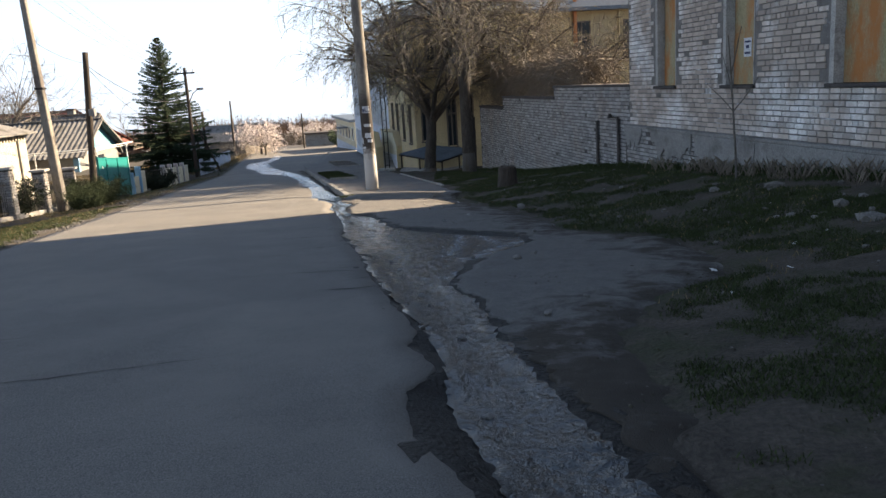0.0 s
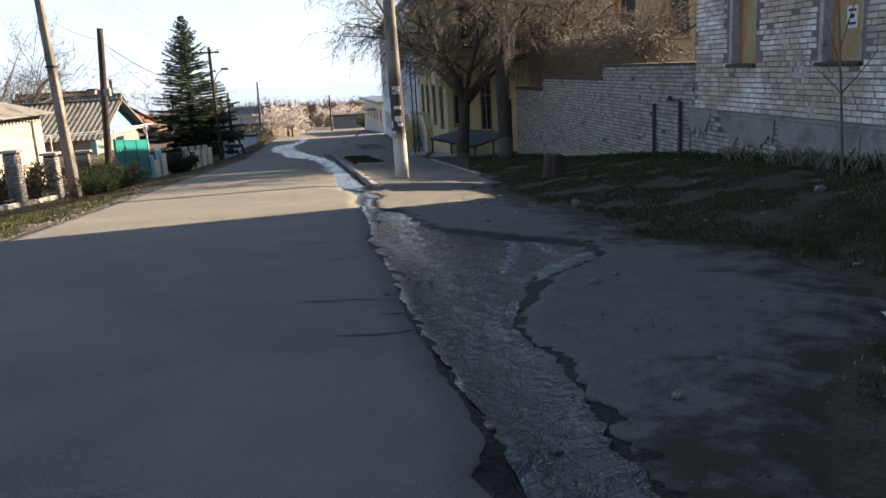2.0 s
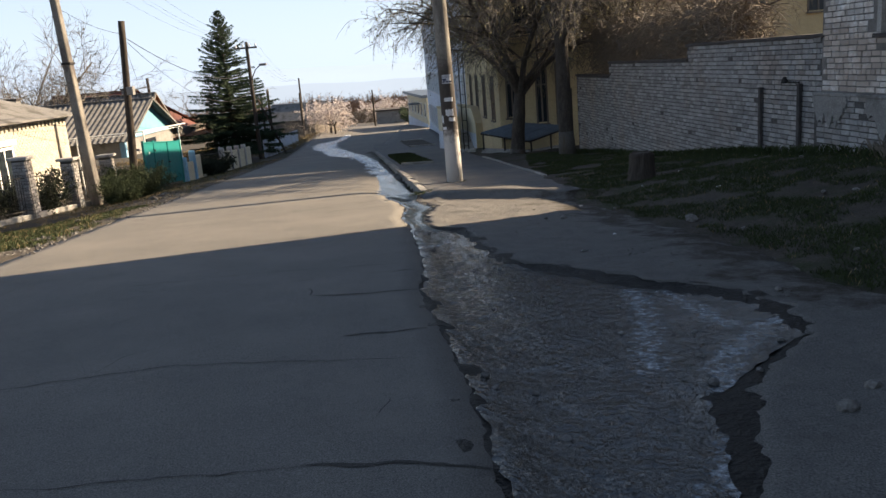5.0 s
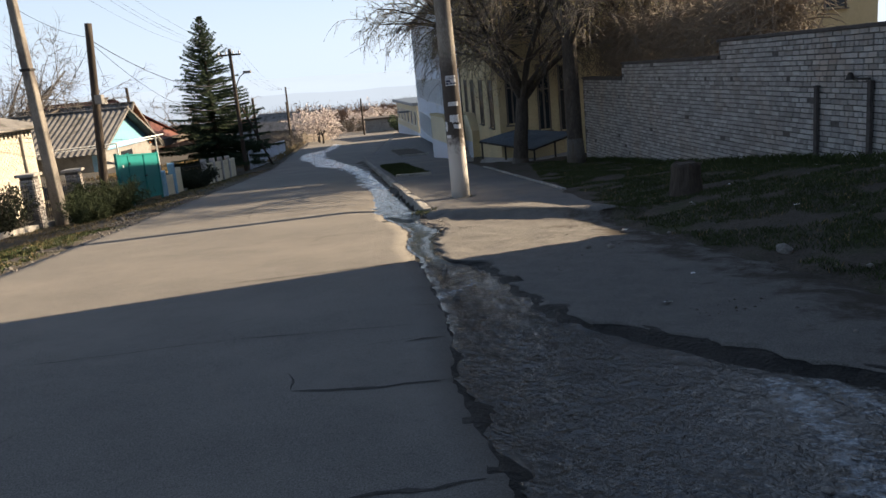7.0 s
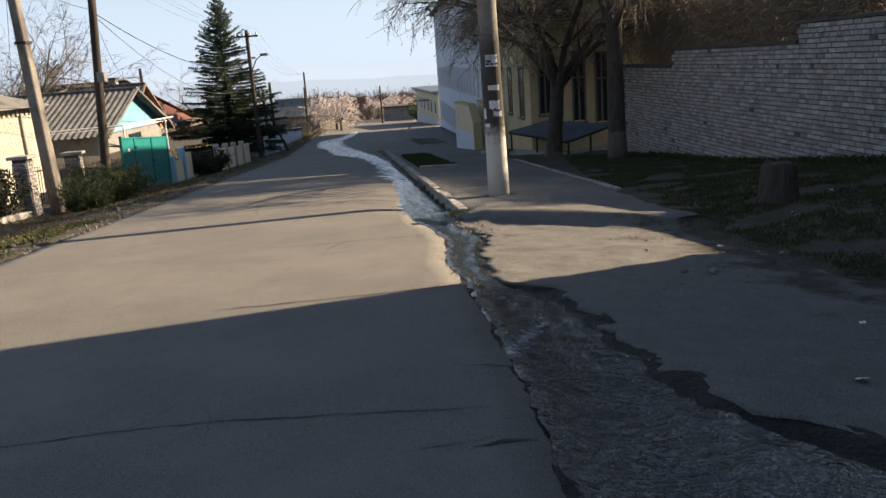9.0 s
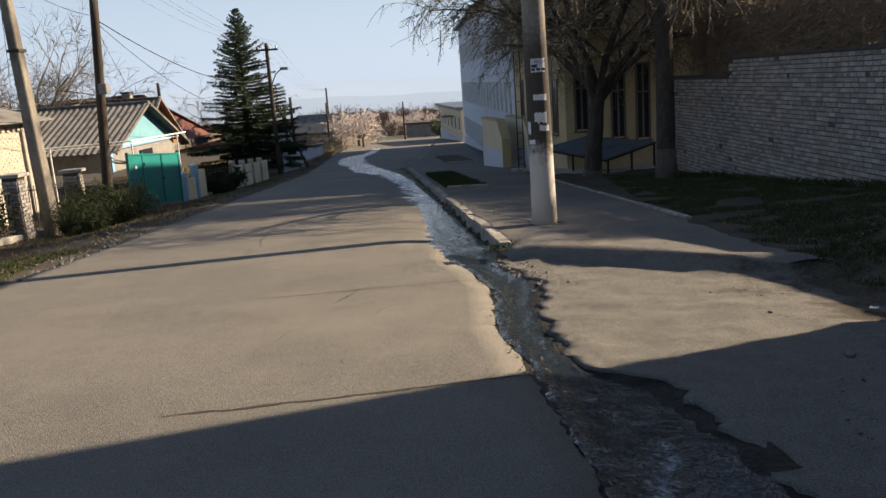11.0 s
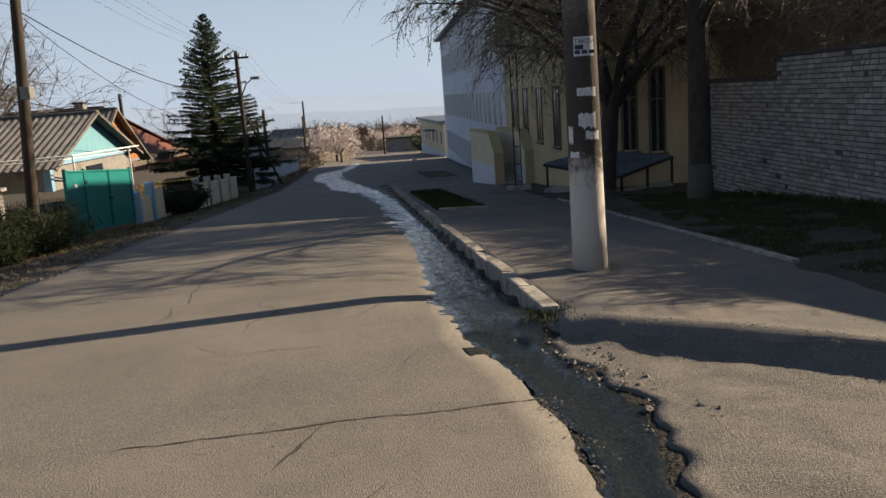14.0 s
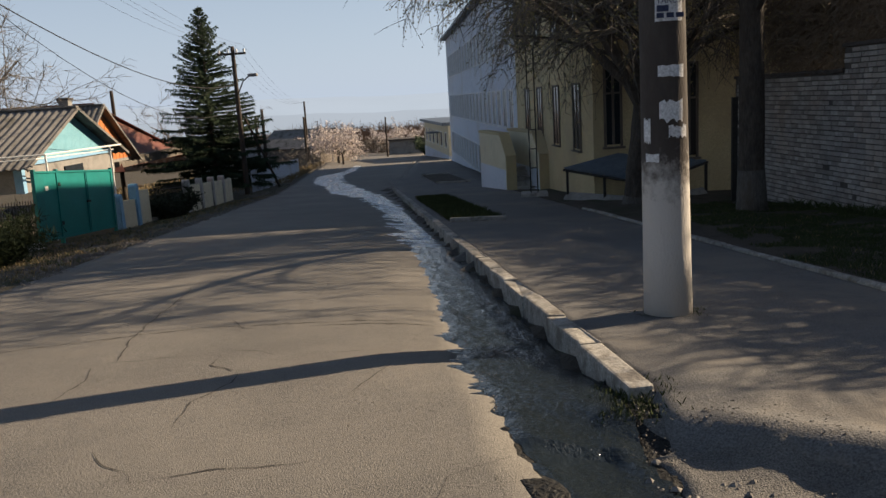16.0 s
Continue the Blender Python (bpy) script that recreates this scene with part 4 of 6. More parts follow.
# ---------------------------------------------------------------- annex, garage, far house
def annex():
    a = Vector((-9.1, 97, 0))
    b = Vector((-14.3, 120, 0))
    u = (b - a).normalized()
    m = Matrix(((u.x, u.y, 0, a.x), (u.y, -u.x, 0, a.y), (0, 0, 1, 0), (0, 0, 0, 1)))
    e = empty("annex_building", m, "single-storey yellow annex with pale blue plinth", "building")
    L = (b - a).length
    part("wall", boxes((0, L, 0, 9, -7.5, -2.35)), PALEYELLOW, e)
    part("plinth", boxes((-0.1, L + 0.1, -0.08, 9, -7.5, -5.6)), PALEBLUE, e)
    part("roof", boxes((-0.3, L + 0.3, -0.6, 9.4, -2.35, -2.0), bevel=0.03), METALROOF, e, "flat dark roof edge")
    for i in range(6):
        wn = new("window")
        wn.parent = e
        wn.location = (2 + i * 3.8, 0, -4.7)
        part("pane", boxes((-0.6, 0.6, -0.03, 0.02, 0, 1.5)), GLASS, wn)
        part("frame", boxes((-0.68, -0.6, -0.06, 0.02, -0.08, 1.58), (0.6, 0.68, -0.06, 0.02, -0.08, 1.58), (-0.6, 0.6, -0.06, 0.02, 1.5, 1.58), (-0.75, 0.75, -0.14, 0.02, -0.14, -0.08)), WHITE, wn)
    part("porch_roof", boxes((7.5, 10, -1.4, 0, -3.4, -3.25)), METALROOF, e)


annex()
g = empty("garage", pose(-19.2, 139, SLOPE(139), rz=6), "small grey garage with flat roof and metal doors", "garage")
part("body", boxes((-3.2, 3.2, 0, 5, -0.5, 2.2)), RENDER, g)
part("roof", boxes((-3.5, 3.5, -0.4, 5.3, 2.2, 2.45), bevel=0.03), TAR, g)
part("door", boxes((-2.6, 1.8, -0.06, 0.0, -0.2, 1.85), bevel=0.01), RENDER, g, "grey metal doors")


def gable_house(name, m, label, w, l, zw, rise, wallmat, roofmat, gablemat, over=0.35, corr=0.0, gable_label="", hip=0.0):
    """House with its ridge along local x (x=0 is the street gable, the house runs to x=-l), width w along y."""
    h = empty(name, m, label, "house")
    part("wall", boxes((-l, 0, -w / 2, w / 2, -1.5, zw)), wallmat, h)
    for x in (0.012, -l):
        vs = [(x, -w / 2, zw), (x, w / 2, zw), (x - (hip if x > 0 else 0), 0, zw + rise), (x - 0.06, -w / 2, zw), (x - 0.06, w / 2, zw), (x - 0.06 - (hip if x > 0 else 0), 0, zw + rise)]
        mesh_part("gable", vs, [(0, 1, 2), (5, 4, 3), (0, 3, 4, 1), (1, 4, 5, 2), (2, 5, 3, 0)], gablemat, h, gable_label)
    # roof sheets with waves running down the slope
    n = int((l + 2 * over) / 0.045) if corr else 2
    slope = rise / (w / 2)
    for side in (-1, 1):
        verts, faces = [], []
        for i in range(n + 1):
            x = over - (l + 2 * over) * i / n
            wv = corr * math.sin(x * 2 * math.pi / 0.26) if corr else 0
            for t in (0.0, 0.33, 0.66, 1.0):
                y = side * (w / 2 + over) * t
                verts.append((x - (hip * (1 - t) if i == 0 else 0), y, zw + rise - abs(y) * slope + 0.09 + wv - (0.02 if t in (0.33,) else 0)))
            for t in (0.0, 1.0):
                y = side * (w / 2 + over) * t
                verts.append((x - (hip * (1 - t) if i == 0 else 0), y, zw + rise - abs(y) * slope + 0.05 + wv))
        for i in range(n):
            a, b = i * 6, (i + 1) * 6
            for k in range(3):
                faces.append((a + k, b + k, b + k + 1, a + k + 1))
            faces.append((a + 4, a + 5, b + 5, b + 4))
            faces.append((a + 3, b + 3, b + 5, a + 5))
        for a in (0, n * 6):
            faces.append((a, a + 1, a + 2, a + 3, a + 5, a + 4))
        mesh_part("roof_slope", verts, faces, roofmat, h)
    bm = boxes((-l - over, over - hip, -0.13, 0.13, zw + rise + 0.07, zw + rise + 0.14), bevel=0.03)
    part("ridge_cap", bm, roofmat, h)
    for side in (() if hip else (-1, 1)):
        ln = math.hypot(w / 2 + over, (w / 2 + over) * slope)
        bm = bmesh.new()
        box(bm, over - 0.02, over + 0.025, 0, ln, -0.05, 0.05, m=Matrix.Translation((0, 0, zw + rise + 0.04)) @ Matrix.Rotation(math.atan2(-slope, 1) if side > 0 else math.atan2(-slope, 1), 4, "X"))
        if side < 0:
            for vv in bm.verts:
                vv.co.y = -vv.co.y
            bmesh.ops.recalc_face_normals(bm, faces=bm.faces)
        part("barge_board", bm, SLATE, h)
    return h


ANG = 6.0
h1 = gable_house("slate_roof_house", pose(-17.1, 37.5, 0, rz=ANG), "low house with wavy slate roof and light blue gable", 7.2, 11, -0.62, 1.58, RENDER, SLATE, SKYBLUE, 0.45, 0.022, "light blue boarded gable")
part("corner_trim", boxes((-0.2, 0.06, -3.64, -3.44, -1.5, -0.62)), BLUEPAINT, h1, "blue painted corner")
part("gable_sill", boxes((-0.03, 0.07, -3.6, 3.6, -0.68, -0.56)), BLUEPAINT, h1)
part("gable_window", boxes((0.0, 0.05, -0.7, 0.7, -1.5, -0.9)), GLASS, h1)
h2 = gable_house("orange_gable_house", pose(-20.9, 46.6, 0, rz=ANG), "house with orange varnished board gable and slate roof", 7.0, 6, -1.35, 2.5, RENDER, SLATE, ORANGE, 0.4, 0.022, "orange varnished boards")
for i in range(16):
    y = -3.4 + 0.45 * i
    if abs(y) < 3.3:
        part("gable_batten", boxes((0.013, 0.03, y - 0.02, y + 0.02, -1.35, -1.35 + 2.5 * (1 - abs(y) / 3.5) - 0.05)), ORANGE, h2)
part("front_window", boxes((0.0, 0.05, -1.6, -0.6, -3.0, -1.8)), GLASS, h2)
h3 = gable_house("red_roof_house", pose(-23.0, 56.5, 0, rz=ANG), "house with weathered red painted sheet roof", 11.0, 9, -2.0, 3.4, GREYWOOD, REDROOF, REDROOF, 0.4, hip=3.6)
for h, x, y, z in ((h1, -6.5, 0.2, 1.4), (h2, -1.5, 0.3, 1.5)):
    c = empty("chimney", h.matrix_world @ Matrix.Translation((x, y, z - 0.9)), "short dark brick chimney on the slate roof", "chimney")
    part("stack", boxes((-0.22, 0.22, -0.22, 0.22, 0, 0.95), bevel=0.01), RENDER, c)
    part("cap", boxes((-0.28, 0.28, -0.28, 0.28, 0.95, 1.05), bevel=0.01), TAR, c)


def cream_house():
    """Cottage whose street front faces +x; its far corner is the local origin."""
    m = pose(-17.9, 31.4, 0, rz=ANG)
    e = empty("cream_brick_house", m, "cream brick cottage with brown hipped slate roof", "house")
    part("wall", boxes((-7.5, 0, -11, 0, -3.5, 0.72)), CREAMWALL, e)
    rows = Soup()
    rng = random.Random(6)
    for r in range(42):
        z = -3.4 + r * 0.0955
        s = -10.9 + (0.13 if r % 2 else 0)
        while s < -0.28:
            if not (-6.3 < s < -4.7 and -2.0 < z < -0.05):
                v, f = brick_shape(0.247, 0.083, rng.uniform(0.006, 0.016))
                rows.add([(-b, a + s, c + z) for a, b, c in v], [q[::-1] for q in f])
            s += 0.257
    ob = rows.make("brickwork", CREAMWALL, e)
    ob["kind"] = "stuff"
    for i in range(34):
        part("dentil", boxes((0.0, 0.07, -10.9 + 0.32 * i, -10.74 + 0.32 * i, 0.40, 0.58)), CREAMWALL, e)
    part("cornice", boxes((0.0, 0.1, -11.1, 0.1, 0.58, 0.72), bevel=0.01), CREAMWALL, e)
    part("drain_pipe", boxes((0.02, 0.1, -1.1, -1.02, -3.2, 0.6)), RENDER, e)
    bm = bmesh.new()
    v = [bm.verts.new(c) for c in ((-8, -11.4, 0.72), (0.45, -11.4, 0.72), (0.45, 0.45, 0.72), (-8, 0.45, 0.72), (-3.8, -8, 2.35), (-3.8, -3.4, 2.35), (-8, -11.4, 0.66), (0.45, -11.4, 0.66), (0.45, 0.45, 0.66), (-8, 0.45, 0.66))]
    for f in ((1, 2, 5, 4), (2, 3, 5), (3, 0, 4, 5), (0, 1, 4), (6, 9, 8, 7), (0, 6, 7, 1), (1, 7, 8, 2), (2, 8, 9, 3), (3, 9, 6, 0)):
        bm.faces.new([v[i] for i in f])
    part("roof", bm, SLATE, e, "brown-grey slate hipped roof")
    w = new("window")
    w.parent = e
    w.location = (0.0, -5.5, -1.75)
    part("pane", boxes((-0.02, 0.015, -0.55, 0.55, 0, 1.5)), GLASS, w)
    part("frame", boxes((0, 0.07, -0.65, -0.55, -0.08, 1.6), (0, 0.07, 0.55, 0.65, -0.08, 1.6), (0.0, 0.06, -0.04, 0.04, 0, 1.5), (0, 0.07, -0.55, 0.55, 1.5, 1.6), (0, 0.12, -0.7, 0.7, -0.14, -0.08)), WHITE, w, "white window frame")
    part("hood", boxes((0, 0.14, -0.85, 0.85, 1.65, 1.85), bevel=0.02), WHITE, w)
    c = empty("chimney", m @ Matrix.Translation((-2.4, -3.2, 1.6)), "tall whitewashed round chimney with black top", "chimney")
    mesh_part("stack", *tube([(0, 0, -0.3), (0.02, 0, 0.9), (0.03, 0, 1.7)], [0.2, 0.17, 0.15], 10), WHITE, c, "peeling white paint", True)
    mesh_part("pot", *tube([(0.03, 0, 1.7), (0.04, 0, 2.15)], [0.17, 0.15], 10), TAR, c, "soot-black chimney pot", True)


cream_house()

# far white house behind blossom
e = gable_house("far_house", pose(-25.0, 112, SLOPE(112) + 0.6, rz=-20), "far low house with pale slate roof", 7, 9, 1.6, 2.0, GREYWOOD, SLATE, GREYWOOD, 0.4)
e = gable_house("white_shed", pose(-23.4, 78, SLOPE(78) + 0.4, rz=8), "small whitewashed shed behind the fence", 4, 5, 1.1, 0.8, WHITE, RENDER, WHITE, 0.3)

# ---------------------------------------------------------------- posts and wires
def round_pole(name, x, y, top, r0, r1, mat, label, lean=(0, 0), category="utility pole", group="", sides=20):
    z = height(x, y)
    e = empty(name, Matrix.Translation((x, y, z)), label, category, group)
    n = 12
    pts = [(lean[0] * i / n, lean[1] * i / n, -0.2 + (top - z + 0.2) * i / n) for i in range(n + 1)]
    rad = [r0 + (r1 - r0) * i / n for i in range(n + 1)]
    rad[0] *= 1.02
    mesh_part("shaft", *tube(pts, rad, sides), mat, e, smooth=True)
    return e


POLE = concrete_pole_material("old_concrete_pole", -0.05, 1.9)
pole = round_pole("concrete_pole", -0.40, 17.42, 8.3, 0.195, 0.12, POLE, "round concrete lamp pole with whitewashed foot and torn notices", lean=(-0.12, 0.0), sides=28)


def notice_on_pole(z, an, w, h, torn, label, text=None):
    """Paper wrapped on the pole's round face; an is the angle of its middle."""
    pr = 0.195 - (0.075) * (z + 1.28) / 9.6 + 0.004
    e = empty("pole_notice", Matrix.Translation((-0.40 - 0.12 * (z + 1.28) / 9.6, 17.42, z)) @ Matrix.Rotation(an, 4, "Z"), label, "notice", "notices on the pole")
    rng = random.Random(int(z * 100))
    bm = bmesh.new()
    n = 10
    half = w / 2 / pr
    cols = []
    for i in range(n + 1):
        a = -half + 2 * half * i / n
        lo = -h / 2 + (torn * h * abs(fbm(i * 0.9, z, 2)) if torn else 0)
        hi = h / 2 - (torn * h * abs(fbm(i * 0.9, z, 6)) * 0.6 if torn else 0)
        cols.append([bm.verts.new((pr * math.sin(a), -pr * math.cos(a), q)) for q in (lo, hi)])
    for i in range(n):
        bm.faces.new((cols[i][0], cols[i + 1][0], cols[i + 1][1], cols[i][1]))
    r = bmesh.ops.extrude_face_region(bm, geom=bm.faces[:])
    for q in r["geom"]:
        if isinstance(q, bmesh.types.BMVert):
            q.co.x *= 1.012
            q.co.y *= 1.012
    bmesh.ops.recalc_face_normals(bm, faces=bm.faces)
    part("paper", bm, PAPER, e)
    if text:
        flat_text("word", text, 0.062, INK, e, Matrix.Translation((0, -pr * 1.012 - 0.004, h * 0.24)) @ XZ)
        part("picture", boxes((-0.10, -0.01, -pr * 1.012 - 0.002, -pr * 1.0, -0.03, 0.015)), INK, e)
        for k in range(3):
            part("digits", boxes((-0.10 + k * 0.075, -0.045 + k * 0.075, -pr * 1.012 - 0.002, -pr * 0.97, -h * 0.38, -h * 0.2)), INK, e)
    return e


notice_on_pole(1.18, radians(8), 0.22, 0.20, 0, "white printed taxi notice on the pole", "ТАКСИ")
notice_on_pole(0.71, radians(10), 0.21, 0.1, 0.25, "torn bluish paper strip on the pole")
notice_on_pole(0.41, radians(8), 0.19, 0.19, 0.45, "torn white paper on the pole")
notice_on_pole(0.25, radians(24), 0.16, 0.12, 0.6, "ragged paper scrap on the pole")
notice_on_pole(0.26, radians(-55), 0.07, 0.22, 0.4, "pinkish paper strip on the pole")
notice_on_pole(0.05, radians(-42), 0.12, 0.07, 0.2, "small white paper scrap on the pole")

P1 = concrete_pole_material("grey_concrete_post", 0, 0, False)
p1 = empty("concrete_power_pole", Matrix.Translation((-13.25, 24.4, height(-13.25, 24.4))), "tall tapering square concrete power pole, leaning", "utility pole", "power poles")
bm = bmesh.new()
vs = []
for z, w in ((-0.3, 0.17), (9.2, 0.10)):
    vs.append([bm.verts.new((sx * w - 0.32 * (z + 0.3) / 9.5, sy * w * 1.0, z)) for sx, sy in ((-1, -1), (1, -1), (1, 1), (-1, 1))])
for k in range(4):
    bm.faces.new((vs[0][k], vs[0][(k + 1) % 4], vs[1][(k + 1) % 4], vs[1][k]))
bm.faces.new(vs[1])
bmesh.ops.bevel(bm, geom=[e for e in bm.edges if abs(e.verts[0].co.z - e.verts[1].co.z) > 2], offset=0.025, segments=1, affect="EDGES")
part("shaft", bm, P1, p1)
part("band", boxes((-0.33, 0.0, -0.16, 0.16, 4.72, 4.80), bevel=0.01), IRON, p1, "iron clamp band")

p2 = round_pole("wooden_power_pole", -13.15, 27.0, 3.95, 0.15, 0.115, WOOD, "dark weathered wooden power pole with cables", (0.5, 0.1), group="power poles", sides=12)
part("meter_box", boxes((0.42, 0.66, -0.24, -0.02, 3.75, 4.05), bevel=0.015), RENDER, p2, "grey junction box")
lp = round_pole("street_light_pole", -17.6, 56.4, 4.2, 0.16, 0.11, WOOD, "dark wooden pole with insulators and street light", (0.0, 0), group="power poles", sides=12)
part("crossarm", boxes((-0.9, 0.75, -0.05, 0.05, 8.0, 8.12), bevel=0.01), WOOD, lp)
for x in (-0.8, -0.3, 0.2, 0.65):
    part("insulator", boxes((x - 0.05, x + 0.05, -0.05, 0.05, 8.12, 8.32), bevel=0.02), WHITE, lp)
mesh_part("lamp_arm", *tube([(0.1, -0.1, 5.8), (0.5, -0.2, 6.5), (0.95, -0.3, 6.8)], [0.04, 0.035, 0.03], 6), IRON, lp)
part("lamp_head", boxes((0.85, 1.4, -0.42, -0.18, 6.72, 6.9), bevel=0.05), RENDER, lp, "grey lamp head")
mesh_part("strut", *tube([(1.0, 3.6, -0.3), (0.15, 0.5, 4.4)], [0.08, 0.06], 8), WOOD, lp)
for x, y, top in ((-20.0, 68, 0.6), (-27.5, 108, 1.2), (-24.5, 96, -0.5), (-20.6, 126, -1.6), (-22.5, 74, 0.0), (-27, 60, 2.3)):
    round_pole("distant_pole", x, y, top, 0.15, 0.11, WOOD, "thin dark wooden pole further down the street", group="power poles", sides=8)


def wire(a, b, sag, r=0.007, mat=IRON, label="thin dark overhead wire"):
    a, b = Vector(a), Vector(b)
    n = 14
    pts = [a.lerp(b, i / n) - Vector((0, 0, sag * 4 * (i / n) * (1 - i / n))) for i in range(n + 1)]
    return tagged(mesh_part("overhead_wire", *tube(pts, [r] * (n + 1), 4), mat), label, "wire", "overhead wires")


T1, T2, T3 = Vector((-13.6, 24.4, 6.9)), Vector((-12.65, 27.1, 3.4)), Vector((-17.6, 56.4, 4.1))
for k, dx in enumerate((-0.8, -0.3, 0.2, 0.65)):
    wire(T1 + Vector((dx, 0, 0.25 * (k % 2))), T3 + Vector((dx, 0, 0.15)), 0.9, 0.005)
    wire(T1 + Vector((dx, 0, 0.25 * (k % 2))), (-9.0 + dx, -12, 9.6), 0.9, 0.005)
    wire(T3 + Vector((dx, 0, 0.15)), (-27.5 + dx, 108, 1.1), 1.2, 0.006)
wire(T2, T3 + Vector((0, 0, -2.0)), 0.9, 0.016)
wire(T2 + Vector((0, 0, -0.1)), T3 + Vector((0, 0, -3.2)), 1.5, 0.011)
wire(T2, (-18.2, 33.0, 1.4), 0.4, 0.007)
wire(T2 + Vector((0, 0, 0.1)), T1 + Vector((0.2, 0, -2.6)), 0.15, 0.007)
wire(T1 + Vector((0, 0, -2.6)), (-18.6, 31.4, 1.2), 0.3, 0.007)
wire(T2 + Vector((0, 0, -0.3)), (-17.4, 38.6, 1.0), 0.4, 0.007)
wire(T3 + Vector((0, 0, -1.5)), (-20.5, 48, 1.2), 0.7, 0.007)

# ---------------------------------------------------------------- left-hand fences and gate
FX = lambda y: -13.2 - 0.12 * (y - 20.5)


def fence_frame(y):
    x = FX(y)
    return Matrix.Translation((x, y, height(x, y))) @ Matrix.Rotation(radians(6.8), 4, "Z")


def brick_pillar(y, h):
    e = empty("brick_pillar", fence_frame(y), "grey-white brick fence pillar with a concrete cap", "pillar", "brick fence pillars")
    part("core", boxes((-0.19, 0.19, -0.19, 0.19, -0.3, h)), MORTAR, e)
    s = Soup()
    rows = int(h / 0.0955)
    for r in range(rows + 2):
        z = -0.2 + r * 0.0955
        for face in range(4):
            rot = Matrix.Rotation(face * math.pi / 2, 4, "Z")
            for s0, l in ((-0.2, 0.257), (0.065, 0.13)) if (r + face) % 2 else ((-0.2, 0.13), (-0.06, 0.257)):
                v, f = brick_shape(l - 0.01, 0.083, 0.018)
                s.add([rot @ Vector((a + s0, b - 0.2, c + z)) for a, b, c in v], f)
    ob = s.make("brickwork", BRICK_J, e)
    ob["kind"] = "stuff"
    part("cap", boxes((-0.29, 0.29, -0.29, 0.29, h, h + 0.09), bevel=0.02), CONCRETE, e)
    return e


for y, h in ((17.3, 1.75), (20.5, 1.75), (23.6, 1.6), (26.8, 1.6)):
    brick_pillar(y, h)


def bar_fence(y0, y1, h, n, label, mat=IRON, group="fence panels", w=0.014):
    m0 = fence_frame((y0 + y1) / 2)
    L = (y1 - y0)
    slope = (height(FX(y1), y1) - height(FX(y0), y0)) / L
    m0 = m0 @ Matrix.Rotation(math.atan(slope), 4, "X")
    e = empty("iron_fence", m0, label, "fence", group)
    for z in (0.25, h - 0.15):
        part("rail", boxes((-0.015, 0.015, -L / 2, L / 2, z, z + 0.035)), mat, e)
    for i in range(n):
        y = -L / 2 + L * (i + 0.5) / n
        part("bar", boxes((-w / 2, w / 2, y - w / 2, y + w / 2, 0.05, h)), mat, e)
    part("footing", boxes((-0.12, 0.12, -L / 2, L / 2, -0.3, 0.16), bevel=0.02), CONCRETE, e)
    return e


bar_fence(14.3, 17.1, 1.35, 18, "dark iron bar fence on a low footing")
bar_fence(17.6, 20.3, 1.35, 18, "dark iron bar fence on a low footing")
bar_fence(20.8, 23.4, 1.35, 18, "dark iron bar fence on a low footing")
bar_fence(23.9, 26.6, 1.35, 18, "dark iron bar fence on a low footing")
bar_fence(27.1, 30.8, 1.3, 26, "dark iron bar fence beside the teal gate")

gate = empty("teal_gate", fence_frame(30.85) @ Matrix.Translation((0, 0, 0.12)) @ Matrix.Rotation(math.atan(-0.075), 4, "X"), "teal painted sheet metal gate, closed", "gate")
for y0, y1, nm in ((0.0, 1.3, "wicket_door"), (1.35, 3.2, "gate_leaf"), (3.23, 5.2, "gate_leaf")):
    lf = part(nm, boxes((-0.02, 0.02, y0 + 0.02, y1, 0.02, 1.93), bevel=0.006), TEAL, gate)
    part("leaf_frame", boxes((0.02, 0.05, y0 + 0.02, y0 + 0.07, 0.02, 1.93), (0.02, 0.05, y1 - 0.05, y1, 0.02, 1.93), (0.02, 0.05, y0, y1, 1.88, 1.93), (0.02, 0.05, y0, y1, 0.02, 0.07)), TEAL, lf)
for y in (0.0, 1.325, 5.25):
    part("gate_post", boxes((-0.05, 0.05, y - 0.045, y + 0.045, -0.3, 1.98), bevel=0.008), TEAL, gate)
part("latch", boxes((0.03, 0.09, 3.1, 3.32, 0.95, 1.02), bevel=0.01), IRON, gate)
for z in (0.4, 1.5):
    part("hinge", boxes((0.03, 0.07, 1.28, 1.4, z, z + 0.1)), IRON, gate)
part("number_plate", boxes((0.02, 0.035, 0.55, 0.72, 1.4, 1.52)), WHITE, gate, "small white number plate")


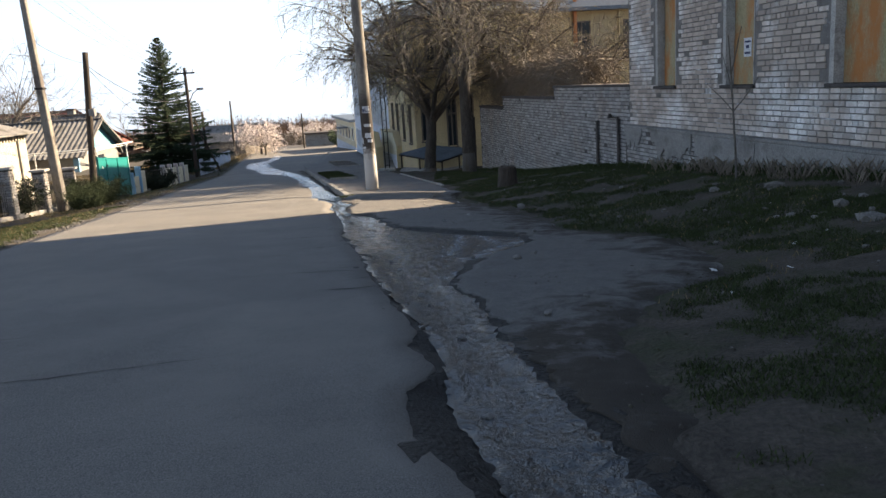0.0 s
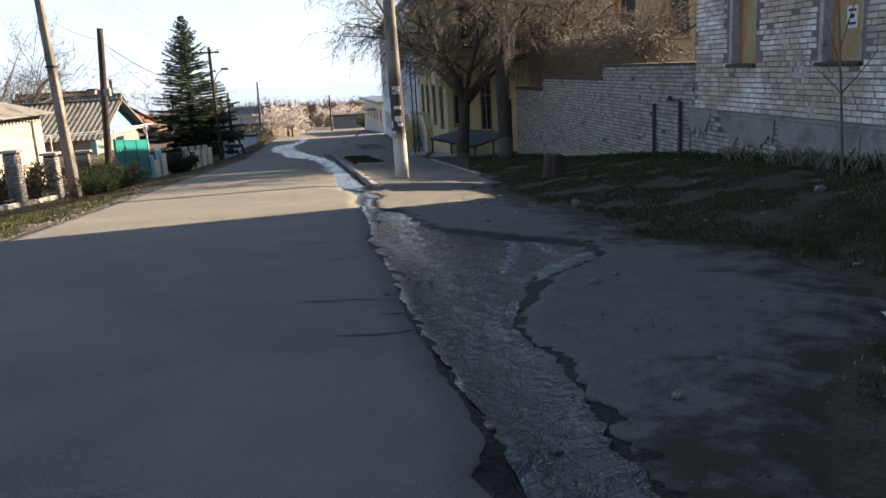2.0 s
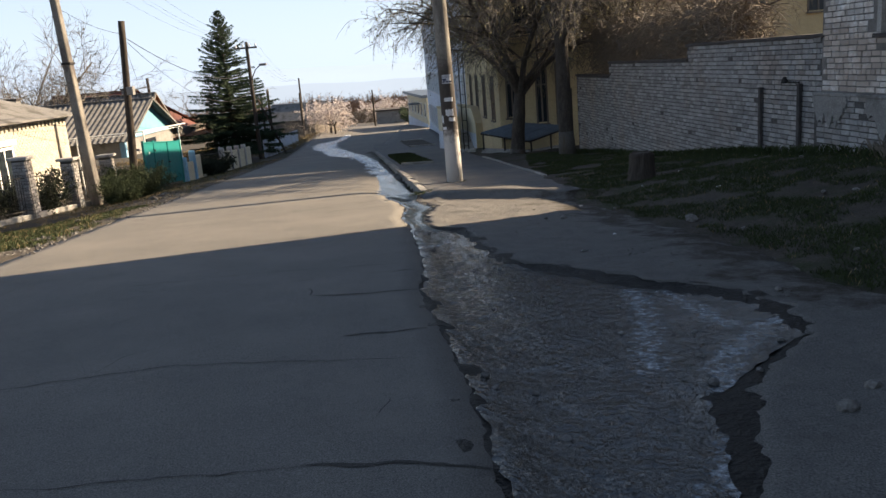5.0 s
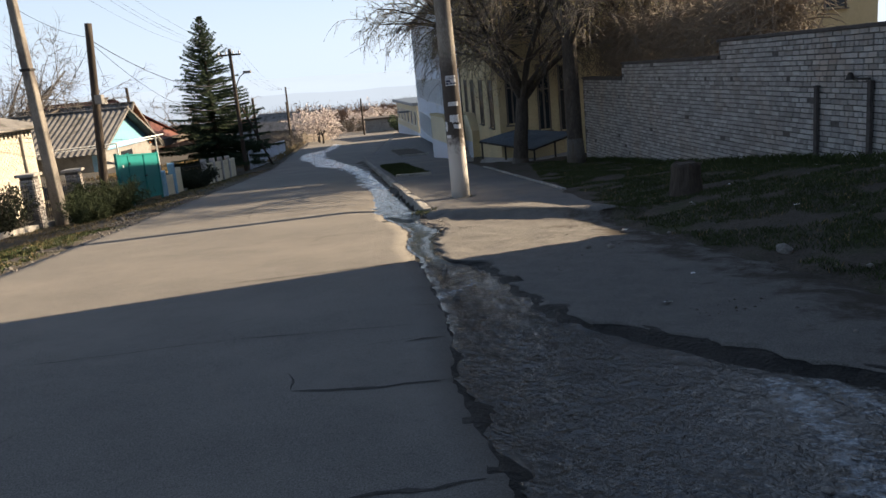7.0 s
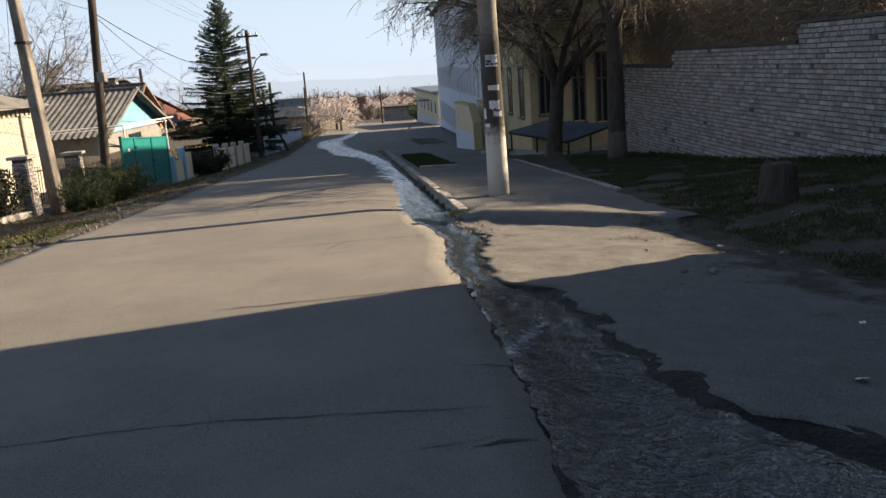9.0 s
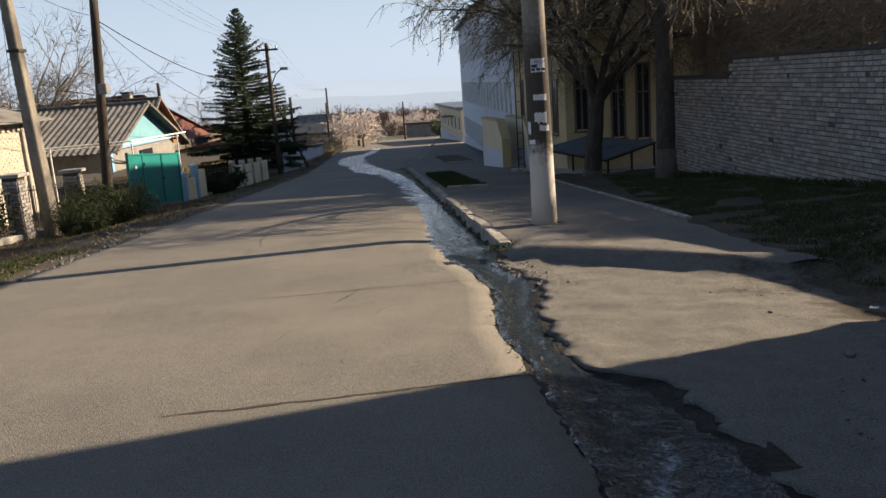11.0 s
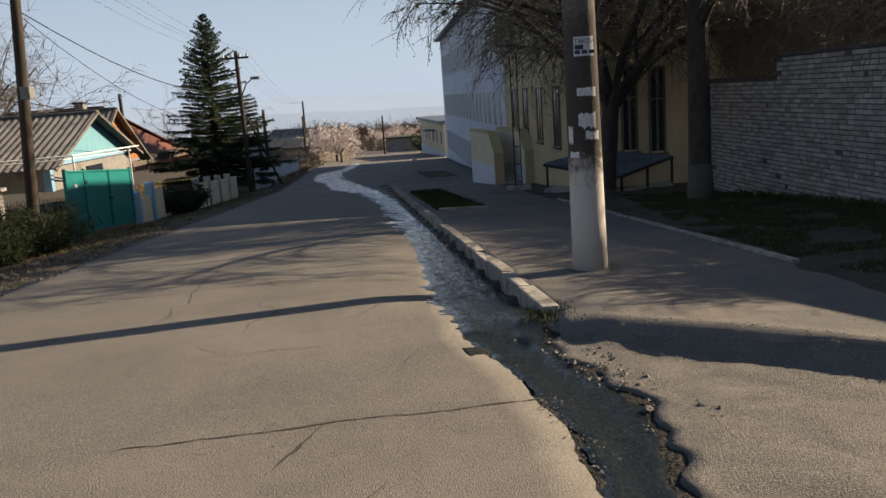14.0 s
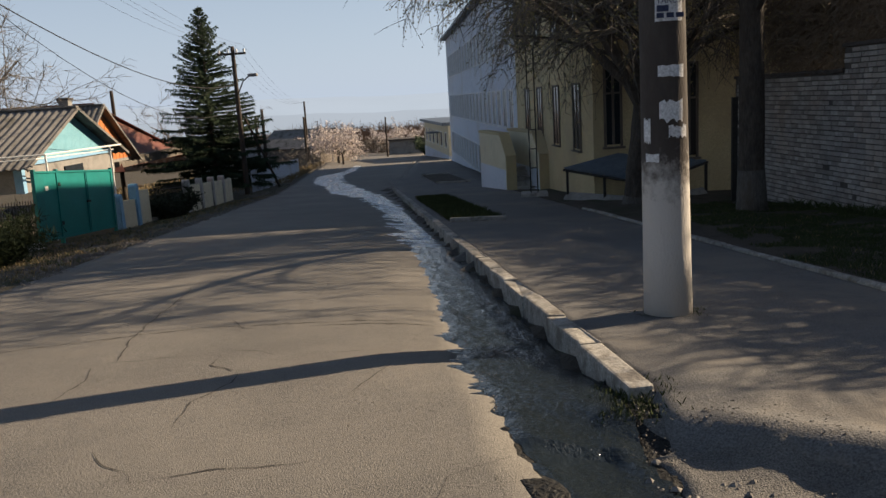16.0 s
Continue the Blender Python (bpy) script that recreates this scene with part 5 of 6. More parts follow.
def arched_panel(y0, y1, h, post_mat, panel_mat, name="arched_fence_post"):
    """Concrete fence bay: two rounded-top posts and a panel."""
    m = fence_frame(y0)
    e = empty("concrete_fence_bay", m, "cream concrete fence bay with rounded blue-edged posts", "fence", "concrete fence bays")
    dz = height(FX(y1), y1) - height(FX(y0), y0)
    bm = boxes((-0.06, 0.06, 0.1, y1 - y0, -0.4, h - 0.25), bevel=0.01)
    for v in bm.verts:
        v.co.z += dz * v.co.y / (y1 - y0)
    part("panel", bm, panel_mat, e)
    for y in (0.0,):
        bm = bmesh.new()
        n = 10
        w = 0.26
        prof = [(-w / 2, -0.4), (w / 2, -0.4)] + [(w / 2 * math.cos(math.pi * i / n), h - 0.13 + w / 2 * math.sin(math.pi * i / n)) for i in range(n + 1)]
        fr = [bm.verts.new((-0.14, p, z)) for p, z in prof]
        bk = [bm.verts.new((0.14, p, z)) for p, z in prof]
        bm.faces.new(fr[::-1])
        bm.faces.new(bk)
        for i in range(len(prof)):
            j = (i + 1) % len(prof)
            bm.faces.new((fr[i], fr[j], bk[j], bk[i]))
        bmesh.ops.recalc_face_normals(bm, faces=bm.faces)
        part("post", bm, post_mat, e, "rounded concrete post")
    return e


arched_panel(36.45, 37.95, 1.2, BLUEPAINT, PALEYELLOW)
arched_panel(38.05, 39.4, 1.5, BLUEPAINT, PALEYELLOW)
for i, y in enumerate((44.3, 46.3, 48.3, 50.3)):
    arched_panel(y, y + 1.9, 1.45, CONCRETE, PALEYELLOW)
bar_fence(39.6, 44.2, 1.3, 28, "dark mesh fence behind an evergreen bush")
for i in range(14):
    y = 57.5 + i * 1.5
    x = FX(y) - 0.02 * (y - 57)
    e = empty("fence_panel", Matrix.Translation((x, y, height(x, y))) @ Matrix.Rotation(radians(8), 4, "Z"), "pale blue-white picket fence panel", "fence", "picket panels")
    for k in range(5):
        part("picket", boxes((-0.02, 0.02, k * 0.3, k * 0.3 + 0.2, -0.2, 1.3), bevel=0.005), PALEBLUE, e)
    part("rail", boxes((-0.05, -0.02, 0, 1.5, 0.9, 0.98)), PALEBLUE, e)
# clothes-line frame behind the fence
fr = empty("pipe_frame", Matrix.Translation((-15.4, 33.2, height(-15.4, 33.2))), "white pipe trellis frame in the yard", "trellis")
for x, y in ((0, 0), (-5.0, -2.5), (-2.5, -1.2), (0.2, 3.4)):
    mesh_part("upright", *tube([(x, y, -0.2), (x, y, 2.55)], [0.03, 0.03], 6), WHITE, fr)
mesh_part("crossbar", *tube([(0.5, 3.6, 2.6), (0, 0, 2.55), (-6, -3.0, 2.5)], [0.03] * 3, 6), WHITE, fr)
mesh_part("crossbar", *tube([(0.2, 3.6, 2.45), (-0.5, 0.3, 2.42), (-6.4, -2.6, 2.4)], [0.022] * 3, 6), WHITE, fr)

# planters on the pavement
for y0, y1, off0, off1, nm in ((27.6, 38.6, 0.35, 1.55, 0), (52, 62, 2.4, 4.2, 1)):
    e = empty("planter_bed", Matrix.Identity(4), "sunken grass bed with a whitewashed kerb edge", "planter", "planter beds")
    g0 = lambda y, o: KERB(y) + o
    for a, b, oa, ob_, nmm in ((y0, y0 + 0.12, off0, off1, "edge"), (y1 - 0.12, y1, off0, off1, "edge")):
        bm = boxes((g0(a, oa), g0(a, ob_), a, b, SLOPE(a) - 0.1, SLOPE(a) + 0.12), bevel=0.015)
        part("edge_stone", bm, WHITEWASH, e)
    vs, fs = [], []
    yy = steps((y0 + 0.12, y1 - 0.12, 0.5))
    for y in yy:
        vs += [(g0(y, off0), y, SLOPE(y) + 0.05), (g0(y, (off0 + off1) / 2), y, SLOPE(y) + 0.07), (g0(y, off1), y, SLOPE(y) + 0.05)]
    for j in range(len(yy) - 1):
        for i in range(2):
            a = j * 3 + i
            fs.append((a, a + 1, a + 4, a + 3))
    mesh_part("soil", vs, fs, SOIL, e)

# stump
e = empty("tree_stump", Matrix.Translation((3.45, 13.8, height(3.45, 13.8))) @ Matrix.Scale(0.86, 4), "weathered cut tree stump on the grass", "stump")
bm = bmesh.new()
n = 20
rings = []
for z, r in ((-0.1, 0.36), (0.1, 0.31), (0.35, 0.28), (0.55, 0.27), (0.6, 0.24)):
    rings.append([bm.verts.new(((r + 0.03 * fbm(k * 0.9, z * 3, 3)) * math.cos(2 * math.pi * k / n), (r + 0.03 * fbm(k * 0.9, z * 3, 3)) * math.sin(2 * math.pi * k / n), z + 0.04 * fbm(k * 0.5, 1, 9))) for k in range(n)])
for a, b in zip(rings[:-1], rings[1:]):
    for k in range(n):
        bm.faces.new((a[k], a[(k + 1) % n], b[(k + 1) % n], b[k]))
bm.faces.new(rings[-1])
part("trunk", bm, WOOD, e, smooth=False)

# cracks in the road: thin dark filled seams
def crack(pts, w, seed):
    rng = random.Random(seed)
    path = []
    for (x0, y0), (x1, y1) in zip(pts[:-1], pts[1:]):
        n = max(2, int(math.hypot(x1 - x0, y1 - y0) / 0.05))
        path += [(x0 + (x1 - x0) * i / n, y0 + (y1 - y0) * i / n) for i in range(n)]
    path.append(pts[-1])
    vs, fs = [], []
    for i, (x, y) in enumerate(path):
        x += 0.03 * fbm(i * 0.22, seed, 1)
        y += 0.03 * fbm(i * 0.22, seed, 5)
        ww = w * (0.35 + 0.65 * abs(fbm(i * 0.3, seed, 8)) * 1.6) * min(1, 0.2 + min(i, len(path) - 1 - i) / 6)
        dx, dy = (pts[-1][0] - pts[0][0]), (pts[-1][1] - pts[0][1])
        l = math.hypot(dx, dy)
        nx, ny = -dy / l * ww / 2, dx / l * ww / 2
        for sgn in (-1, 1):
            px, py = x + sgn * nx, y + sgn * ny
            vs.append((px, py, height(px, py) + 0.004))
    fs = [(2 * i, 2 * i + 1, 2 * i + 3, 2 * i + 2) for i in range(len(path) - 1)]
    ob = mesh_part("road_crack", vs, fs, CRACK)
    ob.parent = road
    return ob


for k, (pts, w) in enumerate((
        ([(-0.83, 5.05), (-0.3, 5.02), (0.12, 5.1)], 0.05), ([(-0.83, 5.05), (-0.88, 5.25), (-0.97, 5.42)], 0.04), ([(-0.25, 3.6), (0.35, 3.72)], 0.055), ([(0.0, 1.45), (0.4, 1.47), (0.9, 1.38)], 0.04), ([(-1.4, 1.3), (0.0, 1.45)], 0.012),
        ([(0.78, 0.87), (1.05, 0.92)], 0.06), ([(0.5, 0.32), (0.8, 0.3), (1.12, 0.4)], 0.07), ([(-0.45, 7.2), (-0.1, 7.16)], 0.035), ([(-0.28, 6.0), (0.02, 6.08)], 0.06),
        ([(-3.8, 14.53), (-3.64, 14.34), (-3.51, 14.26), (-3.44, 14.14)], 0.016),
        ([(-3.44, 14.14), (-3.04, 14.29), (-2.76, 14.33), (-2.53, 14.42)], 0.014),
        ([(-5.62, 20.13), (-5.29, 18.66), (-4.97, 17.24), (-4.68, 16.41)], 0.02),
        ([(-4.37, 18.0), (-4.08, 17.51), (-3.8, 17.39)], 0.016),
        ([(-4.04, 16.71), (-3.65, 16.64), (-3.46, 16.51)], 0.014),
        ([(-3.91, 16.59), (-3.86, 16.23), (-3.64, 16.06), (-3.48, 16.05)], 0.016),
        ([(-3.59, 16.03), (-3.54, 15.78), (-3.65, 15.35), (-3.61, 15.08), (-3.54, 14.91)], 0.014),
        ([(-3.47, 17.51), (-2.8, 17.57), (-2.34, 17.58)], 0.022),
        ([(-4.8, 16.25), (-4.67, 15.97), (-4.6, 15.3)], 0.016),
        ([(-4.75, 16.36), (-4.37, 16.5), (-4.02, 16.58)], 0.012),
        ([(-3.24, 18.29), (-2.78, 18.35), (-2.51, 18.47)], 0.02),
        ([(-3.3, 16.5), (-2.81, 16.54), (-2.52, 16.59)], 0.01),
        ([(-3.4, 12.2), (-2.25, 12.55), (-0.95, 12.9)], 0.022), ([(-2.25, 12.55), (-2.35, 11.9)], 0.03), ([(-2.6, 8.9), (-1.2, 9.35), (-0.55, 9.55)], 0.035), ([(-3.2, 6.0), (-1.6, 6.4), (-0.2, 6.5)], 0.016),
        ([(-3.2, 2.4), (-1.2, 3.1), (0.3, 3.0)], 0.014), 
        ([(-2.7, 15.4), (-2.5, 16.2)], 0.012), ([(-6.6, 16.5), (-4.5, 17.6), (-2.6, 17.7)], 0.02), ([(-1.9, 11.3), (-1.8, 11.8)], 0.01), ([(-2.5, 10.4), (-2.45, 10.9)], 0.01), ([(-1.4, -2.4), (0.1, -2.0)], 0.02), ([(-2.9, -1.3), (-1.5, -1.0)], 0.016))):
    crack(pts, w, k + 0.5)
crk = random.Random(91)
for k in range(34):
    y = crk.uniform(-3.5, 24)
    x = crk.uniform(max(ROAD_L(y) + 0.4, -8), BED_L(y) - 0.25)
    a = crk.uniform(0.9, 2.2) if k % 3 else crk.uniform(-0.3, 0.5)
    l = crk.uniform(0.12, 0.5) if k % 8 else crk.uniform(0.6, 1.2)
    b = a + crk.uniform(-0.9, 0.9)
    crack([(x, y), (x + l * math.cos(a), y + l * math.sin(a)), (x + l * math.cos(a) + 0.5 * l * math.cos(b), y + l * math.sin(a) + 0.5 * l * math.sin(b))], crk.uniform(0.004, 0.009), 40.5 + k)

# ---------------------------------------------------------------- trees
def branch(soup, rng, p, d, length, r, sides, bend, droop, segs=4, taper=0.35):
    """One curved limb; returns points along it with directions and radii."""
    pts, rad, dirs = [p.copy()], [r], [d.copy()]
    q = d.copy()
    for i in range(segs):
        q = (q + Vector((rng.uniform(-1, 1), rng.uniform(-1, 1), rng.uniform(-0.6, 0.6))) * bend + Vector((0, 0, -droop * (i + 1) / segs))).normalized()
        p = p + q * (length / segs)
        pts.append(p.copy())
        rad.append(r * (1 - (1 - taper) * (i + 1) / segs))
        dirs.append(q.copy())
    soup.tube(pts, rad, sides)
    return pts, dirs, rad


def side_dir(rng, d, spread):
    a = Vector((rng.uniform(-1, 1), rng.uniform(-1, 1), rng.uniform(-1, 1)))
    a = (a - d * a.dot(d)).normalized()
    return (d * math.cos(spread) + a * math.sin(spread)).normalized()


def leaf(soup, p, size, rng):
    u = Vector((rng.uniform(-1, 1), rng.uniform(-1, 1), rng.uniform(-1, 1))).normalized()
    v = u.orthogonal().normalized()
    soup.add([p - v * size * 0.35, p + u * size * 0.5, p + v * size * 0.35, p - u * size * 0.5], [(0, 1, 2, 3)])


def bare_tree(name, label, x, y, trunk_h, r, limbs, reach, seed, mats=(BARK, TWIG, BUD), counts=(6, 6, 6), droop=0.18, lime=0.0, buds=0.0, budsize=0.05, lean=(0, 0), up=0.75, category="tree", twig_r=0.0075, limb_r=0.42):
    rng = random.Random(seed)
    z = height(x, y)
    e = empty(name, Matrix.Translation((x, y, z)), label, category)
    wood, twigs, bud = Soup(), Soup(), Soup()
    top = Vector((lean[0], lean[1], trunk_h))
    n = 8
    tp = [Vector((lean[0] * i / n + 0.05 * fbm(i * 0.5, seed, 1), lean[1] * i / n + 0.05 * fbm(i * 0.5, seed, 3), -0.15 + (trunk_h + 0.15) * i / n)) for i in range(n + 1)]
    tr = [r * (1.25 if i == 0 else 1.05 - 0.3 * i / n) for i in range(n + 1)]
    trunk = mesh_part("trunk", *tube(tp, tr, 12), mats[0], e, smooth=True)
    if lime:
        k = 2
        mesh_part("limewashed_base", *tube([tp[0], tp[0].lerp(tp[1], 0.5)] + tp[1:k], [q * 1.03 for q in ([tr[0], (tr[0] + tr[1]) / 2] + tr[1:k])], 12), LIMEBARK, e, "faded limewash on the bark", True)
    for i in range(limbs):
        an = 2 * math.pi * (i + rng.uniform(-0.3, 0.3)) / limbs
        st = tp[-1 - (i % 5)] if trunk_h > 5 else tp[-1 - (i % 2)]
        d = Vector((math.cos(an), math.sin(an), up * rng.uniform(0.7, 1.6))).normalized()
        P, D, R = branch(wood, rng, st.copy(), d, reach * rng.uniform(0.8, 1.15), r * limb_r, 7, 0.16, 0.10, 7)
        for j in range(counts[0]):
            k = rng.randint(2, 7)
            d2 = side_dir(rng, D[k], rng.uniform(0.5, 1.1))
            d2.z += 0.15
            P2, D2, R2 = branch(wood, rng, P[k].copy(), d2.normalized(), reach * 0.5 * rng.uniform(0.7, 1.2), R[k] * 0.55, 5, 0.2, droop * 0.6, 5)
            for m in range(counts[1]):
                k2 = rng.randint(1, 5)
                d3 = side_dir(rng, D2[k2], rng.uniform(0.5, 1.2))
                P3, D3, R3 = branch(twigs, rng, P2[k2].copy(), d3, reach * 0.26 * rng.uniform(0.7, 1.3), max(0.011, R2[k2] * 0.45), 4, 0.22, droop, 4)
                for q in range(counts[2]):
                    k3 = rng.randint(1, 4)
                    d4 = side_dir(rng, D3[k3], rng.uniform(0.4, 1.1))
                    P4, D4, R4 = branch(twigs, rng, P3[k3].copy(), d4, reach * 0.12 * rng.uniform(0.6, 1.5), twig_r, 3, 0.25, droop * 1.6, 3)
                    if buds and rng.random() < buds:
                        for pp in P4[1:]:
                            leaf(bud, pp + Vector((rng.uniform(-1, 1), rng.uniform(-1, 1), rng.uniform(-1, 1))) * budsize, budsize * rng.uniform(0.6, 1.4), rng)
    wood.make("branchwork", mats[0], e)
    ob = twigs.make("twig_mass", mats[1], e)
    ob["kind"] = "stuff"
    if bud.v:
        ob = bud.make("bud_mass", mats[2], e)
        ob["kind"] = "stuff"
    return e


bare_tree("street_tree", "large bare street tree with opening buds", 1.2, 30.8, 2.6, 0.28, 8, 5.4, 3, counts=(10, 9, 9), lime=0.8, buds=0.9, budsize=0.055, lean=(0.25, 0.1), droop=0.2, up=1.0, limb_r=0.5, twig_r=0.0095)
bare_tree("street_tree", "large bare street tree beside the brick wall", 2.95, 27.0, 7.6, 0.25, 11, 4.3, 8, counts=(8, 8, 9), lime=0.8, buds=0.4, lean=(-0.1, 0.0), droop=0.26, up=0.85, twig_r=0.0095)
bare_tree("yard_tree", "dense bare tree behind the brick wall", 5.4, 30.6, 4.2, 0.2, 9, 3.8, 51, mats=(BARK, DRYTWIG, BUD), counts=(7, 7, 7), droop=0.25, up=0.9, buds=0.4, budsize=0.06)
bare_tree("yard_tree", "dense bare tree behind the brick wall", 8.6, 32.4, 3.6, 0.2, 9, 3.6, 55, mats=(BARK, DRYTWIG, BUD), counts=(7, 7, 7), buds=0.4, budsize=0.06, droop=0.25, up=0.8)
bare_tree("bare_walnut", "bare spreading tree behind the cottages", -25.5, 42.5, 3.0, 0.25, 8, 5.4, 21, counts=(6, 6, 6), droop=0.02, mats=(TWIG, TWIG, BUD), twig_r=0.012)
bare_tree("bare_walnut", "bare spreading tree behind the cottages", -33.0, 52.0, 3.0, 0.25, 8, 5.4, 27, counts=(6, 6, 6), droop=0.02, mats=(TWIG, TWIG, BUD), twig_r=0.012)
bare_tree("bare_walnut", "bare tree behind the spruce", -24.5, 66.0, 2.2, 0.2, 6, 3.6, 29, counts=(5, 5, 5), droop=0.02, mats=(TWIG, TWIG, BUD), twig_r=0.014)
for x, y, s, sd in ((-22.6, 103, 3.0, 31), (-21.0, 98, 2.3, 33), (-23.6, 107, 2.6, 36), (-20.8, 150, 3.3, 41), (-25.5, 158, 3.3, 43), (-16.5, 160, 2.6, 44)):
    bare_tree("blossom_tree", "small apricot tree in pale pink blossom", x, y, 1.1, 0.13, 6, s, sd, mats=(BARK, TWIG, BLOSSOM), counts=(5, 5, 6), buds=1.0, budsize=0.17, droop=0.03, twig_r=0.012)


def thicket(name, label, x0, x1, y0, y1, zb, h, n, mat, seed, r=0.008, arch=0.5, test=None):
    rng = random.Random(seed)
    s = Soup()
    for i in range(n):
        x, y = rng.uniform(x0, x1), rng.uniform(y0, y1)
        if test and not test(x, y):
            continue
        z = zb(x, y) + h * rng.random() ** 0.8
        d = Vector((rng.uniform(-1, 1), rng.uniform(-1, 1), rng.uniform(-0.8, 0.9))).normalized()
        branch(s, rng, Vector((x, y, z)), d, rng.uniform(0.4, 1.1), r * rng.uniform(0.6, 1.4), 3, 0.35, arch, 4, 0.3)
    ob = s.make(name, mat)
    return tagged(ob, label, "bush", kind="stuff")


thicket("vine_thicket", "tangle of dry tan climbing vines above the wall", 4.5, 9.6, 21.5, 33, lambda x, y: -0.6, 5.4, 4600, DRYTWIG, 5, 0.010, 0.5, lambda x, y: WALL(y) + 0.9 < x < -0.1 + 0.198 * (y + 6.9))
thicket("wall_vines", "dense dry vines growing over the top of the brick wall", 3.0, 8.2, 18.4, 31, lambda x, y: 0.6, 1.85, 36000, DRYTWIG, 15, 0.013, 0.35, lambda x, y: WALL(y) + 0.5 < x < WALL(y) + 1.6)
thicket("roadside_brush", "bare brush growing at the end of the road", -34, -15, 150, 175, lambda x, y: SLOPE(y), 2.6, 3500, TWIG, 7, 0.03)
thicket("roadside_brush", "thin dry brush behind the fence", -26, -20.5, 70, 92, lambda x, y: SLOPE(y) - 0.3, 2.2, 1500, TWIG, 9, 0.018)


def spruce(x, y, h, wd, seed):
    rng = random.Random(seed)
    z = height(x, y)
    e = empty("spruce_tree", Matrix.Translation((x, y, z)), "tall dark green spruce with drooping boughs", "tree")
    mesh_part("trunk", *tube([(0, 0, -0.2), (0, 0, h * 0.5), (0, 0, h)], [0.22, 0.13, 0.015], 8), BARK, e, smooth=True)
    s = Soup()
    tz = 0.9
    while tz < h - 0.15:
        f = 1 - tz / h
        reach = wd * (f ** 0.85) * (0.9 if tz > 2 else 0.8)
        k = 7 + int(9 * f)
        for i in range(k):
            an = rng.uniform(0, 2 * math.pi)
            rl = max(0.12, reach * rng.uniform(0.5, 1.15) * (1 + 0.3 * fbm(math.cos(an) * 1.3, math.sin(an) * 1.3, tz * 0.9)))
            d = Vector((math.cos(an), math.sin(an), 0.15 - 0.45 * f))
            n = max(3, int(rl / 0.13))
            for q in range(n):
                t = (q + 1) / n
                c = Vector((0, 0, tz)) + d * rl * t + Vector((0, 0, 0.35 * rl * t * t * (0.4 if f > 0.3 else 0.9)))
                for b in range(11):
                    side = Vector((-d.y, d.x, 0)) * rng.uniform(-1, 1) + d * rng.uniform(0.1, 0.9) + Vector((0, 0, rng.uniform(-0.9, 0.15)))
                    side.normalize()
                    l = rng.uniform(0.14, 0.34) * (0.6 + 0.6 * f)
                    w = side.orthogonal().normalized() * rng.uniform(0.02, 0.05)
                    s.add([c - w, c + w, c + side * l], [(0, 1, 2)])
        tz += 0.16 + 0.1 * f
    ob = s.make("crown", NEEDLE, e)
    ob["kind"] = "stuff"
    return e


spruce(-20.1, 58.3, 11.3, 4.9, 3)


def bush(name, label, x, y, r, h, n, mat, seed, blade=0.16, width=0.012):
    rng = random.Random(seed)
    z = height(x, y)
    e = empty(name, Matrix.Translation((x, y, z)), label, "bush")
    stems, s = Soup(), Soup()
    for i in range(26):
        an = rng.uniform(0, 6.28)
        d = Vector((math.cos(an) * 0.7, math.sin(an) * 0.7, rng.uniform(0.5, 1.3))).normalized()
        P, D, R = branch(stems, rng, Vector((math.cos(an) * r * 0.3, math.sin(an) * r * 0.3, -0.05)), d, math.hypot(r, h) * rng.uniform(0.45, 0.85), 0.02, 4, 0.2, -0.02, 5)
        for q in range(n // 26):
            k = rng.randint(1, 5)
            c = P[k] + Vector((rng.gauss(0, 1), rng.gauss(0, 1), rng.gauss(0, 1))) * r * 0.13
            u = Vector((rng.uniform(-1, 1), rng.uniform(-1, 1), rng.uniform(-0.3, 1.2))).normalized()
            w = u.orthogonal().normalized() * width
            s.add([c - w, c + w, c + u * blade * rng.uniform(0.6, 1.3)], [(0, 1, 2)])
    stems.make("stems", BARK, e)
    ob = s.make("foliage", mat, e)
    ob["kind"] = "stuff"
    return e


bush("pine_bush", "young bushy green pine beside the fence", -12.7, 26.0, 0.85, 1.35, 11000, PINE, 3, 0.2)
bush("pine_bush", "young bushy green pine beside the fence", -12.1, 24.0, 0.65, 0.9, 6000, PINE, 4, 0.18)
bush("dark_shrub", "dark evergreen shrub behind the iron fence", -13.9, 21.8, 0.9, 1.3, 6000, HEDGE, 7, 0.1, 0.03)
bush("dark_shrub", "dark evergreen shrub behind the iron fence", -13.7, 18.6, 0.8, 1.2, 5000, HEDGE, 8, 0.1, 0.03)
bush("dark_shrub", "dark evergreen shrub in front of the fence", -15.3, 40.6, 0.95, 1.1, 7000, HEDGE, 9, 0.12, 0.035)
bush("dark_shrub", "dark conifer beside the garage", -15.3, 134, 1.6, 3.4, 3000, NEEDLE, 10, 0.4, 0.08)

# sapling in front of the brick house
rng = random.Random(12)
sx, sy = 6.75, 6.6
e = empty("sapling", Matrix.Translation((sx, sy, height(sx, sy))), "thin bare sapling in front of the brick house", "tree")
s = Soup()
P, D, R = branch(s, rng, Vector((0, 0, -0.1)), Vector((-0.03, 0.02, 1)), 2.5, 0.022, 6, 0.03, 0, 8, 0.4)
for k, dx, dy, l in ((4, -0.3, 0.8, 0.75), (4, 0.3, -0.8, 0.8), (5, 0.1, 0.6, 0.9), (6, 0.0, -0.5, 0.9)):
    branch(s, rng, P[k].copy(), Vector((dx, dy, 0.8)).normalized(), l, 0.013, 4, 0.08, -0.05, 5)
s.make("stem", TWIG, e)

